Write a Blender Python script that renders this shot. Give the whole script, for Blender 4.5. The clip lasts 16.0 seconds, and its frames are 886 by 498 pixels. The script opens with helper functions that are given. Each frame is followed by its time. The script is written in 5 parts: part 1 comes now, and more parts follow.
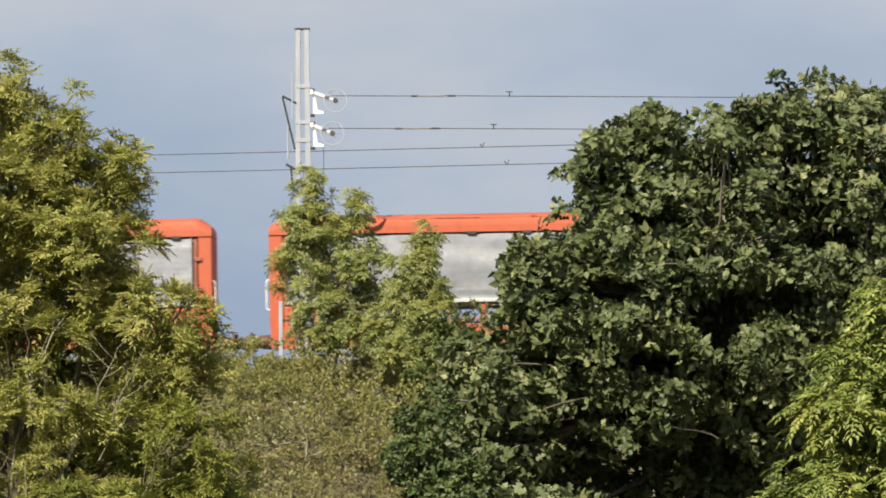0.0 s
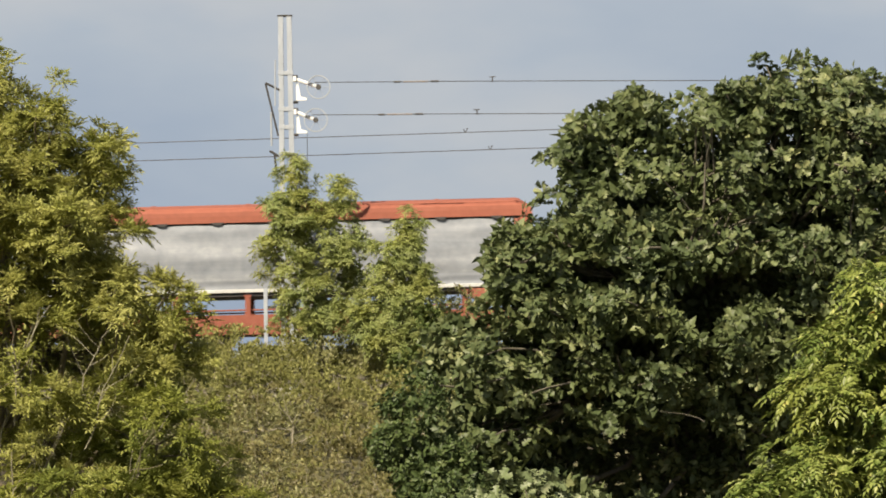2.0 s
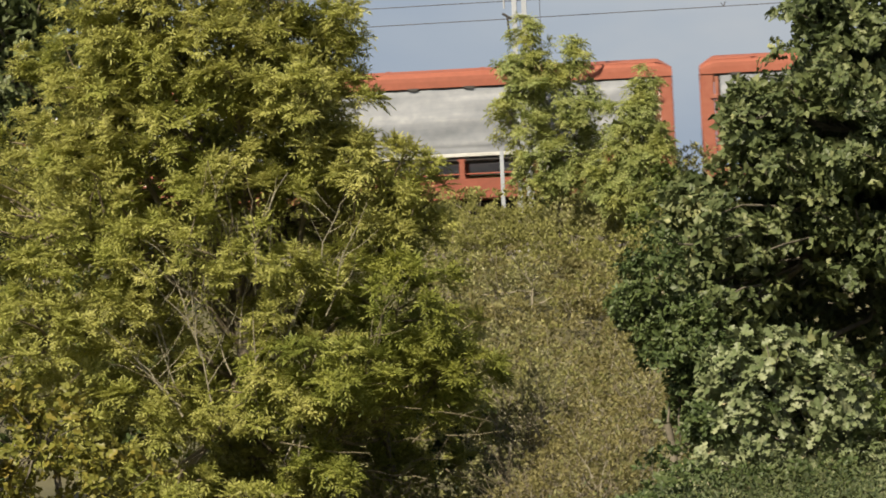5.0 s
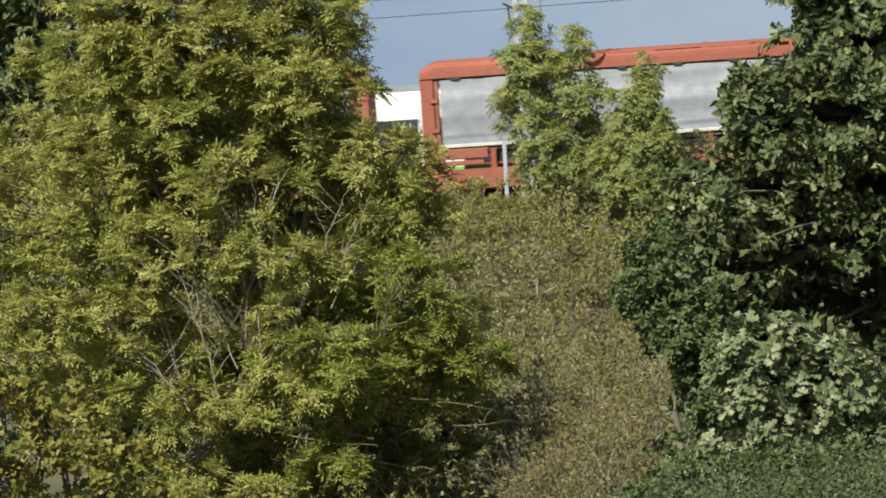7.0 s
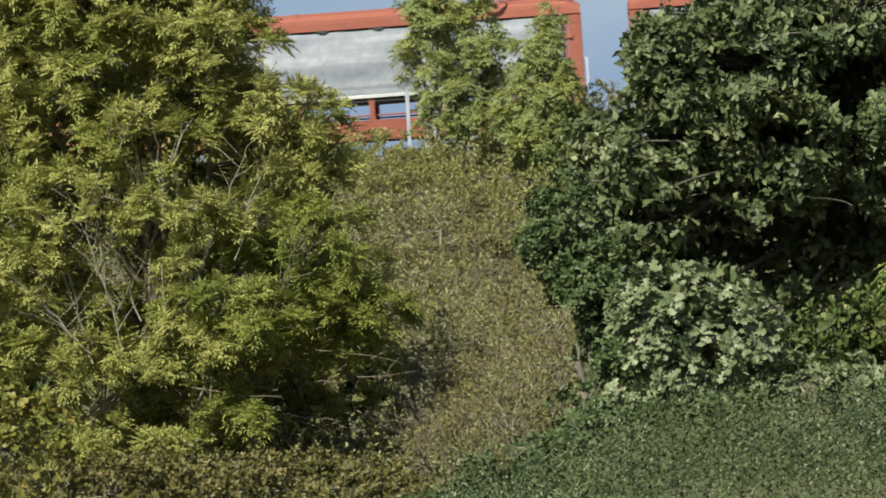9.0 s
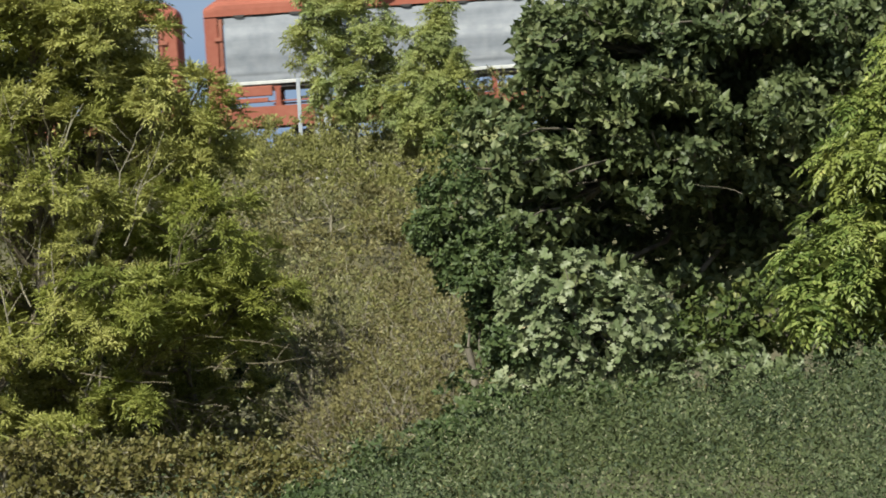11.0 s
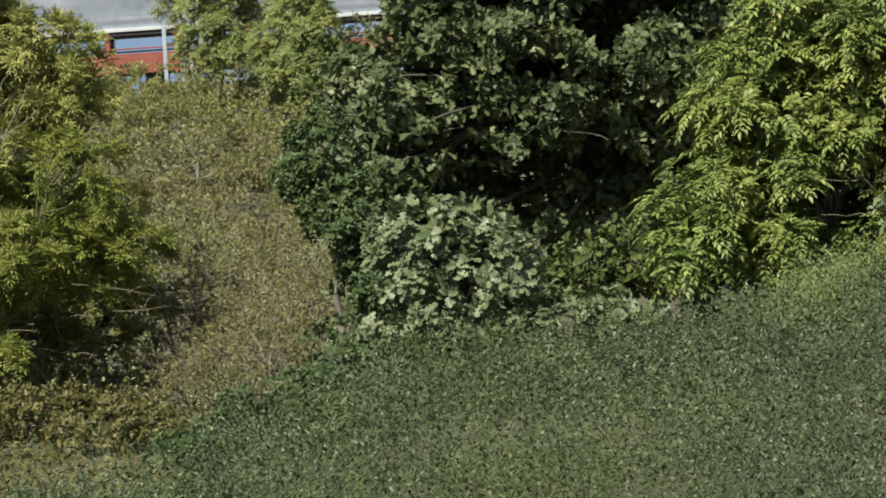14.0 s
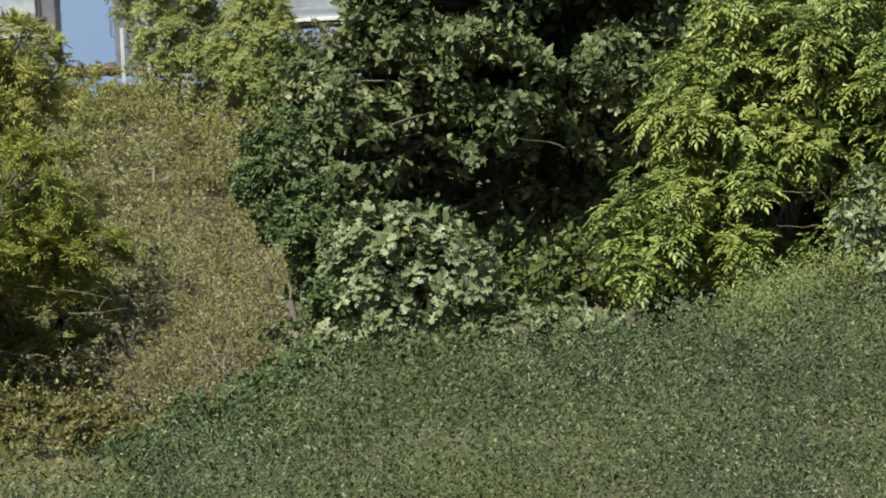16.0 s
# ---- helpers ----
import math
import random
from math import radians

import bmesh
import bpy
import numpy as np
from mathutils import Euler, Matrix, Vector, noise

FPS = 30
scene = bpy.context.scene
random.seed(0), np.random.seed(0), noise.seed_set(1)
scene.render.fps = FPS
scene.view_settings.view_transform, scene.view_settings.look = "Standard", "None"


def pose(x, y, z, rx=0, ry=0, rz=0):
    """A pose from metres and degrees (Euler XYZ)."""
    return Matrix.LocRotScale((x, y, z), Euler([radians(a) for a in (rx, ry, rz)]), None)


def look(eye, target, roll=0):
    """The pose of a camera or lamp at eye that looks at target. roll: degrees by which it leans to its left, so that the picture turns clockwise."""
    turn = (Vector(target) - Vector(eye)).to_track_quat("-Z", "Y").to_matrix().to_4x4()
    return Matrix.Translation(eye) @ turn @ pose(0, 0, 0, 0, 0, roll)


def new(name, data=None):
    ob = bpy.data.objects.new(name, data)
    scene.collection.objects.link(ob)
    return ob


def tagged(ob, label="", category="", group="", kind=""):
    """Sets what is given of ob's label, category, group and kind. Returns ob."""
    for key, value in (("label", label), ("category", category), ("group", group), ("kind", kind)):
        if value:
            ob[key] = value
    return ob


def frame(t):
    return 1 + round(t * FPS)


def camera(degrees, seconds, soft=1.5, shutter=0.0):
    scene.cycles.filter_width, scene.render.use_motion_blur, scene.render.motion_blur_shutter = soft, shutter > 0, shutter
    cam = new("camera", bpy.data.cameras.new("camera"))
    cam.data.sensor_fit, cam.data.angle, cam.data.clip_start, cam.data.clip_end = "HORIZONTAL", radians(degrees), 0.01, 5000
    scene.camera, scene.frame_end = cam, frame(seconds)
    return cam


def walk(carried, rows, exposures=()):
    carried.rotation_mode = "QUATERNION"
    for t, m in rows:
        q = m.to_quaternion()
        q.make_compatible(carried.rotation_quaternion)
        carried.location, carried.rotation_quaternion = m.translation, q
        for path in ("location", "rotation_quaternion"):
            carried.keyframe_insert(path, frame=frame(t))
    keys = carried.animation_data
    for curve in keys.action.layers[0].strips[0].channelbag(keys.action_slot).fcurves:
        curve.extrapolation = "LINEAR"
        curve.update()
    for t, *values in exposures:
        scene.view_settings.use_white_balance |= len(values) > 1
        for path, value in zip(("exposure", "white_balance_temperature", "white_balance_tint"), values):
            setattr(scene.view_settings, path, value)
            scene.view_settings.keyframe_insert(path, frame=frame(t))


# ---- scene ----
EYE = (0.0, 0.0, 1.6)
cam = camera(11.0, 16.0, soft=1.8, shutter=0.07)
walk(cam, [
    (0, look(EYE, (0.000, 100.0, 6.009), -0.40)),
    (0.5, look(EYE, (0.758, 100.0, 6.422), -0.83)),
    (1, look(EYE, (0.968, 100.0, 7.021), -0.90)),
    (1.5, look(EYE, (0.891, 100.0, 6.658), -0.72)),
    (2, look(EYE, (0.335, 100.0, 5.690), -0.90)),
    (2.5, look(EYE, (-0.610, 100.0, 4.914), -0.40)),
    (3, look(EYE, (-1.657, 100.0, 4.473), -1.12)),
    (3.5, look(EYE, (-2.358, 100.0, 6.375), -1.12)),
    (4, look(EYE, (-3.311, 100.0, 6.363), -1.41)),
    (4.5, look(EYE, (-5.072, 100.0, 4.249), -1.95)),
    (5, look(EYE, (-4.896, 100.0, 2.816), -2.26)),
    (5.2, look(EYE, (-4.843, 100.0, 2.675), -3.00)),
    (7.3, look(EYE, (-4.997, 100.0, 2.582), -3.13)),
    (7.5, look(EYE, (-4.949, 100.0, 2.472), -3.11)),
    (8, look(EYE, (-3.764, 100.0, 2.372), -3.39)),
    (8.5, look(EYE, (-3.230, 100.0, 1.933), -3.32)),
    (9, look(EYE, (-2.957, 100.0, 1.432), -3.41)),
    (9.5, look(EYE, (-2.565, 100.0, 1.364), -3.39)),
    (9.7, look(EYE, (-2.365, 100.0, 1.244), -3.36)),
    (11.8, look(EYE, (0.190, 100.0, 0.980), -3.20)),
    (12, look(EYE, (0.385, 100.0, 1.195), -3.22)),
    (12.5, look(EYE, (1.943, 100.0, 1.288), -3.23)),
    (13, look(EYE, (2.251, 100.0, 0.278), -3.48)),
    (13.5, look(EYE, (1.950, 100.0, 0.027), -3.49)),
    (14, look(EYE, (2.230, 100.0, -0.314), -3.39)),
    (14.5, look(EYE, (3.626, 100.0, 0.044), -3.00)),
    (15, look(EYE, (3.874, 100.0, 0.244), -3.00)),
    (15.5, look(EYE, (3.416, 100.0, -0.628), -2.91)),
    (16, look(EYE, (3.205, 100.0, -0.221), -2.65)),
], exposures=[(0.0, 0.7, 6900, 10), (2.0, 0.67, 7300, 9), (2.5, 0.66, 7450, 9), (3.0, 0.71, 7500, 8), (3.5, 0.83, 7500, 9), (4.0, 0.72, 7500, 10), (4.5, 0.63, 7450, 10), (5.2, 0.59, 7250, 8), (7.3, 0.55, 6300, 5), (9.7, 0.61, 6200, 4), (12.5, 0.56, 6100, 4), (13.2, 0.56, 5950, 4), (14.5, 0.55, 6100, 4), (16.0, 0.66, 6100, 4)])

# ---- light ----
SUN_AZ, SUN_EL = radians(-28), radians(45)      # from behind the camera, from its left
world = bpy.data.worlds.new("sky")
scene.world = world
world.use_nodes = True
wt = world.node_tree
wt.nodes.clear()


def wn(kind):
    return wt.nodes.new(kind)


w_out, w_bg = wn("ShaderNodeOutputWorld"), wn("ShaderNodeBackground")
w_sky = wn("ShaderNodeTexSky")
w_sky.sky_type, w_sky.sun_disc, w_sky.sun_elevation, w_sky.sun_rotation = "NISHITA", False, SUN_EL, radians(180) + SUN_AZ
w_mul = wn("ShaderNodeMix")
w_mul.data_type, w_mul.blend_type = "RGBA", "MULTIPLY"
w_mul.inputs[0].default_value = 1.0
w_mul.inputs[7].default_value = (0.07, 0.07, 0.07, 1)
w_co, w_map = wn("ShaderNodeTexCoord"), wn("ShaderNodeMapping")
w_map.inputs["Scale"].default_value = (7.0, 7.0, 17.0)
w_map.inputs["Rotation"].default_value = (0.0, radians(9), 0.0)
w_map.inputs["Location"].default_value = (0.35, 0.0, 0.3)
w_noise = wn("ShaderNodeTexNoise")
w_noise.inputs["Scale"].default_value = 1.25
w_noise.inputs["Detail"].default_value = 5.0
w_noise.inputs["Roughness"].default_value = 0.5
w_sep, w_high = wn("ShaderNodeSeparateXYZ"), wn("ShaderNodeMapRange")
w_high.inputs["From Min"].default_value, w_high.inputs["From Max"].default_value = 0.035, 0.125
w_high.inputs["To Min"].default_value, w_high.inputs["To Max"].default_value = -0.30, 0.22
w_add, w_ramp = wn("ShaderNodeMath"), wn("ShaderNodeValToRGB")
w_ramp.color_ramp.elements[0].position, w_ramp.color_ramp.elements[0].color = 0.22, (0.315, 0.415, 0.6, 1)
w_ramp.color_ramp.elements[1].position, w_ramp.color_ramp.elements[1].color = 0.75, (0.6, 0.632, 0.705, 1)
w_mid = w_ramp.color_ramp.elements.new(0.48)
w_mid.color = (0.428, 0.513, 0.66, 1)
w_mix = wn("ShaderNodeMix")
w_mix.data_type = "RGBA"
w_mix.inputs[0].default_value = 0.9
L = wt.links.new
L(w_co.outputs["Generated"], w_map.inputs["Vector"])
L(w_map.outputs["Vector"], w_noise.inputs["Vector"])
L(w_co.outputs["Generated"], w_sep.inputs["Vector"])
L(w_sep.outputs["Z"], w_high.inputs["Value"])
L(w_noise.outputs["Fac"], w_add.inputs[0])
L(w_high.outputs["Result"], w_add.inputs[1])
L(w_add.outputs[0], w_ramp.inputs["Fac"])
L(w_sky.outputs["Color"], w_mul.inputs[6])
L(w_mul.outputs[2], w_mix.inputs[6])
L(w_ramp.outputs["Color"], w_mix.inputs[7])
# the cloud cover breaks overhead, where the sun comes through
w_clear = wn("ShaderNodeMapRange")
w_clear.interpolation_type = "SMOOTHSTEP"
w_clear.inputs["From Min"].default_value, w_clear.inputs["From Max"].default_value = 0.2, 0.55
w_clear.inputs["To Min"].default_value, w_clear.inputs["To Max"].default_value = 0.92, 0.12
L(w_sep.outputs["Z"], w_clear.inputs["Value"])
L(w_clear.outputs["Result"], w_mix.inputs[0])
L(w_mix.outputs[2], w_bg.inputs["Color"])
L(w_bg.outputs["Background"], w_out.inputs["Surface"])
w_bg.inputs["Strength"].default_value = 0.615

sun_data = bpy.data.lights.new("sun", "SUN")
sun_data.energy, sun_data.angle, sun_data.color = 5.0, radians(0.6), (1.0, 0.92, 0.78)
sun = new("sun", sun_data)
sun.matrix_world = look((0, 0, 0), (-math.sin(SUN_AZ) * math.cos(SUN_EL), math.cos(SUN_AZ) * math.cos(SUN_EL), -math.sin(SUN_EL)))


# ---- materials ----
def mat_base(name):
    m = bpy.data.materials.new(name)
    m.use_nodes = True
    nt = m.node_tree
    return m, nt, nt.nodes["Principled BSDF"], nt.nodes["Material Output"]


def node(nt, kind, data_type="", operation=""):
    n = nt.nodes.new(kind)
    if data_type:
        n.data_type = data_type
    if operation:
        n.operation = operation
    return n


def rgba(c):
    return (c[0], c[1], c[2], 1)


def ramp(nt, stops):
    r = node(nt, "ShaderNodeValToRGB")
    els = r.color_ramp.elements
    els[0].position, els[0].color = stops[0][0], rgba(stops[0][1])
    els[1].position, els[1].color = stops[-1][0], rgba(stops[-1][1])
    for p, c in stops[1:-1]:
        els.new(p).color = rgba(c)
    return r


def noise_tex(nt, scale, detail=4.0, rough=0.55, stretch=None):
    co = node(nt, "ShaderNodeTexCoord")
    n = node(nt, "ShaderNodeTexNoise")
    n.inputs["Scale"].default_value, n.inputs["Detail"].default_value, n.inputs["Roughness"].default_value = scale, detail, rough
    if stretch:
        mp = node(nt, "ShaderNodeMapping")
        mp.inputs["Scale"].default_value = stretch
        nt.links.new(co.outputs["Object"], mp.inputs["Vector"])
        nt.links.new(mp.outputs["Vector"], n.inputs["Vector"])
    else:
        nt.links.new(co.outputs["Object"], n.inputs["Vector"])
    return n


def leaf_material(name, stops, patch, patch_amount=0.5, see=0.2, rough=0.45, patch_scale=0.8, gloss=0.25, spray=3.0, fine_scale=30.0, together=0.5):
    """Leaves that differ singly, with wider patches of another tone, and let light through. The spray noise paints
    clumps lighter or darker, in place of sun and shade.
    """
    m, nt, bsdf, out = mat_base(name)
    geo = node(nt, "ShaderNodeNewGeometry")
    r = ramp(nt, stops)
    mid = noise_tex(nt, spray, 2.0)
    even = node(nt, "ShaderNodeMapRange")
    even.inputs["From Min"].default_value, even.inputs["From Max"].default_value = 0.32, 0.68
    nt.links.new(mid.outputs["Fac"], even.inputs["Value"])
    both = node(nt, "ShaderNodeMix", data_type="FLOAT")
    both.inputs[0].default_value = together
    nt.links.new(geo.outputs["Random Per Island"], both.inputs[2])
    nt.links.new(even.outputs["Result"], both.inputs[3])
    nt.links.new(both.outputs[0], r.inputs["Fac"])
    big = noise_tex(nt, patch_scale, 3.0)
    lift = node(nt, "ShaderNodeMapRange")
    lift.inputs["From Min"].default_value, lift.inputs["From Max"].default_value = 0.42, 0.7
    lift.inputs["To Max"].default_value = patch_amount
    nt.links.new(big.outputs["Fac"], lift.inputs["Value"])
    mix = node(nt, "ShaderNodeMix", data_type="RGBA")
    mix.inputs[7].default_value = rgba(patch)
    nt.links.new(lift.outputs["Result"], mix.inputs[0])
    nt.links.new(r.outputs["Color"], mix.inputs[6])
    fine = noise_tex(nt, fine_scale, 2.0)
    tone = node(nt, "ShaderNodeMapRange")
    tone.inputs["To Min"].default_value, tone.inputs["To Max"].default_value = 0.7, 1.3
    nt.links.new(fine.outputs["Fac"], tone.inputs["Value"])
    mul = node(nt, "ShaderNodeVectorMath", operation="SCALE")
    nt.links.new(mix.outputs[2], mul.inputs[0])
    nt.links.new(tone.outputs["Result"], mul.inputs["Scale"])
    nt.links.new(mul.outputs["Vector"], bsdf.inputs["Base Color"])
    bsdf.inputs["Roughness"].default_value = rough
    bsdf.inputs["Specular IOR Level"].default_value = gloss
    tr = node(nt, "ShaderNodeBsdfTranslucent")
    nt.links.new(mul.outputs["Vector"], tr.inputs["Color"])
    ms = node(nt, "ShaderNodeMixShader")
    ms.inputs[0].default_value = see
    nt.links.new(bsdf.outputs[0], ms.inputs[1])
    nt.links.new(tr.outputs[0], ms.inputs[2])
    nt.links.new(ms.outputs[0], out.inputs["Surface"])
    return m


def plain_material(name, stops, scale, rough=0.7, metal=0.0, bump=0.0, fine_scale=None, stretch=None, vary=0.0, spec=0.5):
    """Two scales of noise over a colour ramp, with fine relief."""
    m, nt, bsdf, out = mat_base(name)
    a = noise_tex(nt, scale, 5.0, 0.6, stretch)
    b = noise_tex(nt, fine_scale or scale * 9, 3.0)
    mix = node(nt, "ShaderNodeMix", data_type="FLOAT")
    mix.inputs[0].default_value = 0.35
    nt.links.new(a.outputs["Fac"], mix.inputs[2])
    nt.links.new(b.outputs["Fac"], mix.inputs[3])
    fac = mix.outputs[0]
    if vary:
        info = node(nt, "ShaderNodeObjectInfo")
        ma = node(nt, "ShaderNodeMath", operation="MULTIPLY_ADD")
        ma.inputs[1].default_value = vary
        nt.links.new(info.outputs["Random"], ma.inputs[0])
        nt.links.new(fac, ma.inputs[2])
        fac = ma.outputs[0]
    r = ramp(nt, stops)
    nt.links.new(fac, r.inputs["Fac"])
    nt.links.new(r.outputs["Color"], bsdf.inputs["Base Color"])
    bsdf.inputs["Roughness"].default_value, bsdf.inputs["Metallic"].default_value = rough, metal
    bsdf.inputs["Specular IOR Level"].default_value = spec
    if bump:
        bp = node(nt, "ShaderNodeBump")
        bp.inputs["Strength"].default_value, bp.inputs["Distance"].default_value = bump, 0.02
        nt.links.new(b.outputs["Fac"], bp.inputs["Height"])
        nt.links.new(bp.outputs["Normal"], bsdf.inputs["Normal"])
    return m


ASH_LEAF = leaf_material("ash_leaf", [(0.0, (0.18, 0.2, 0.056)), (0.5, (0.36, 0.362, 0.11)), (1.0, (0.57, 0.55, 0.215))], (0.235, 0.275, 0.048), 0.6, 0.36)
YOUNG_ASH_LEAF = leaf_material("young_ash_leaf", [(0.0, (0.115, 0.148, 0.033)), (0.5, (0.23, 0.265, 0.065)), (1.0, (0.42, 0.43, 0.13))], (0.28, 0.28, 0.05), 0.5, 0.36)
# the pale upper stops paint sunlit tips and sky glints into the green
OAK_LEAF = leaf_material("oak_leaf", [(0.0, (0.042, 0.062, 0.026)), (0.5, (0.09, 0.12, 0.05)), (0.8, (0.185, 0.21, 0.095)), (1.0, (0.35, 0.36, 0.175))], (0.14, 0.165, 0.056), 0.45, 0.2, 0.5, gloss=0.35, spray=1.7, together=0.6)
# grey-green leaf; the stop at 0.9 is raised to paint its glossy highlights
PALE_OAK_LEAF = leaf_material("pale_oak_leaf", [(0.0, (0.08, 0.115, 0.045)), (0.5, (0.15, 0.183, 0.09)), (0.9, (0.3, 0.325, 0.195)), (1.0, (0.4, 0.3, 0.19))], (0.14, 0.18, 0.06), 0.35, 0.15, 0.48, gloss=0.35, spray=4.0)
# range widened: dark stops paint shade between sprays, pale yellow ones the lit leaves
ROWAN_LEAF = leaf_material("rowan_leaf", [(0.0, (0.058, 0.098, 0.022)), (0.42, (0.135, 0.187, 0.045)), (0.8, (0.28, 0.325, 0.096)), (0.96, (0.44, 0.45, 0.158)), (1.0, (0.42, 0.22, 0.06))], (0.28, 0.28, 0.06), 0.5, 0.25, 0.42, 1.3, gloss=0.35)
HAZEL_LEAF = leaf_material("hazel_leaf", [(0.0, (0.04, 0.062, 0.018)), (0.6, (0.078, 0.108, 0.03)), (1.0, (0.19, 0.2, 0.06))], (0.1, 0.115, 0.03), 0.5, 0.15)
SHRUB_LEAF = leaf_material("shrub_leaf", [(0.0, (0.2, 0.255, 0.095)), (0.5, (0.345, 0.4, 0.16)), (1.0, (0.5, 0.53, 0.27))], (0.45, 0.41, 0.085), 0.45, 0.45, 0.5, 1.1)
# mixed scrub tones, set further apart to stand in for shading between bushes
THICKET_LEAF = leaf_material("thicket_leaf", [(0.0, (0.085, 0.08, 0.028)), (0.5, (0.205, 0.188, 0.074)), (0.85, (0.35, 0.315, 0.15)), (1.0, (0.58, 0.53, 0.35))], (0.1, 0.088, 0.03), 0.7, 0.3, 0.55, 0.9, spray=1.8, together=0.42)
GREEN_THICKET_LEAF = leaf_material("green_thicket_leaf", [(0.0, (0.1, 0.108, 0.033)), (0.5, (0.25, 0.25, 0.084)), (0.88, (0.41, 0.395, 0.155)), (1.0, (0.58, 0.56, 0.32))], (0.13, 0.138, 0.036), 0.5, 0.32, 0.55, 0.9, spray=1.8, together=0.42)
GREY_THICKET_LEAF = leaf_material("grey_thicket_leaf", [(0.0, (0.09, 0.095, 0.037)), (0.5, (0.25, 0.25, 0.108)), (0.83, (0.42, 0.405, 0.205)), (1.0, (0.64, 0.61, 0.42))], (0.13, 0.138, 0.05), 0.5, 0.3, 0.5, 0.9, spray=1.8, together=0.42)
IVY_LEAF = leaf_material("hawthorn_leaf", [(0.0, (0.035, 0.058, 0.02)), (0.6, (0.065, 0.098, 0.033)), (1.0, (0.14, 0.17, 0.065))], (0.1, 0.13, 0.035), 0.4, 0.15, 0.5, gloss=0.3)
YELLOW_LEAF = leaf_material("maple_leaf", [(0.0, (0.1, 0.115, 0.025)), (0.5, (0.16, 0.165, 0.035)), (1.0, (0.26, 0.2, 0.045))], (0.2, 0.165, 0.035), 0.5, 0.2)
BRAMBLE_LEAF = leaf_material("bramble_leaf", [(0.0, (0.06, 0.06, 0.017)), (0.5, (0.115, 0.105, 0.032)), (1.0, (0.25, 0.21, 0.085))], (0.1, 0.11, 0.028), 0.5, 0.15)
# near-black lower stops and strong mottling paint the shaded gaps among the weeds
WEED_LEAF = leaf_material("weed_leaf", [(0.0, (0.01, 0.017, 0.008)), (0.44, (0.034, 0.052, 0.022)), (0.74, (0.092, 0.12, 0.055)), (0.9, (0.21, 0.235, 0.13)), (1.0, (0.26, 0.22, 0.13))], (0.105, 0.118, 0.036), 0.8, 0.14, 0.55, 0.8, spray=2.6, together=0.68)
SEED_HEAD = leaf_material("seed_head", [(0.0, (0.13, 0.13, 0.08)), (0.5, (0.22, 0.22, 0.14)), (1.0, (0.34, 0.32, 0.22))], (0.2, 0.2, 0.11), 0.4, 0.2, 0.6, 0.8)
# yellower edge plants, with the bright sun on them put into the colour
LIT_EDGE_WEED_LEAF = leaf_material("lit_edge_weed_leaf", [(0.0, (0.06, 0.085, 0.026)), (0.5, (0.125, 0.16, 0.05)), (1.0, (0.24, 0.27, 0.11))], (0.16, 0.17, 0.05), 0.5, 0.16, 0.5, 0.8)
BARK = plain_material("bark", [(0.3, (0.07, 0.06, 0.045)), (0.7, (0.2, 0.18, 0.14))], 6.0, 0.9, bump=0.6)
ASH_BARK = plain_material("ash_bark", [(0.3, (0.1, 0.085, 0.055)), (0.7, (0.25, 0.21, 0.145))], 8.0, 0.85, bump=0.5)
PALE_BARK = plain_material("pale_bark", [(0.3, (0.16, 0.14, 0.1)), (0.7, (0.38, 0.35, 0.27))], 8.0, 0.85, bump=0.5)
SOIL = plain_material("field_soil", [(0.3, (0.055, 0.055, 0.024)), (0.5, (0.085, 0.08, 0.036)), (0.7, (0.13, 0.11, 0.06))], 0.35, 0.95, bump=0.6, fine_scale=9.0)
BALLAST = plain_material("ballast", [(0.3, (0.07, 0.06, 0.055)), (0.7, (0.17, 0.155, 0.145))], 1.2, 0.9, bump=0.8, fine_scale=14.0)
CONCRETE = plain_material("concrete", [(0.3, (0.3, 0.29, 0.27)), (0.7, (0.45, 0.44, 0.41))], 3.0, 0.85, bump=0.3)
RAIL_STEEL = plain_material("rail_steel", [(0.3, (0.16, 0.09, 0.06)), (0.7, (0.3, 0.22, 0.17))], 5.0, 0.5, 0.6)
GALV = plain_material("galvanised_steel", [(0.3, (0.3, 0.33, 0.38)), (0.7, (0.44, 0.47, 0.52))], 2.5, 0.5, 0.15, fine_scale=40, stretch=(3, 3, 0.6))
WHITE_PAINT = plain_material("white_paint", [(0.3, (0.72, 0.73, 0.74)), (0.7, (0.86, 0.86, 0.86))], 4.0, 0.45)
DARK_STEEL = plain_material("dark_steel", [(0.3, (0.035, 0.035, 0.04)), (0.7, (0.09, 0.085, 0.08))], 5.0, 0.6, 0.3)
WIRE = plain_material("wire", [(0.3, (0.05, 0.055, 0.06)), (0.7, (0.11, 0.115, 0.12))], 3.0, 0.5, 0.5)
INSULATOR = plain_material("insulator", [(0.3, (0.16, 0.14, 0.13)), (0.7, (0.34, 0.31, 0.3))], 9.0, 0.4)
ORANGE = plain_material("orange_paint", [(0.25, (0.35, 0.075, 0.036)), (0.5, (0.46, 0.103, 0.05)), (0.8, (0.5, 0.145, 0.085))], 0.7, 0.6, bump=0.15, fine_scale=7, stretch=(1, 1, 0.35))
RUST = plain_material("faded_red_paint", [(0.25, (0.15, 0.046, 0.032)), (0.5, (0.25, 0.07, 0.045)), (0.8, (0.32, 0.115, 0.075))], 0.8, 0.75, bump=0.2, fine_scale=7, stretch=(1, 1, 0.35), vary=0.1)
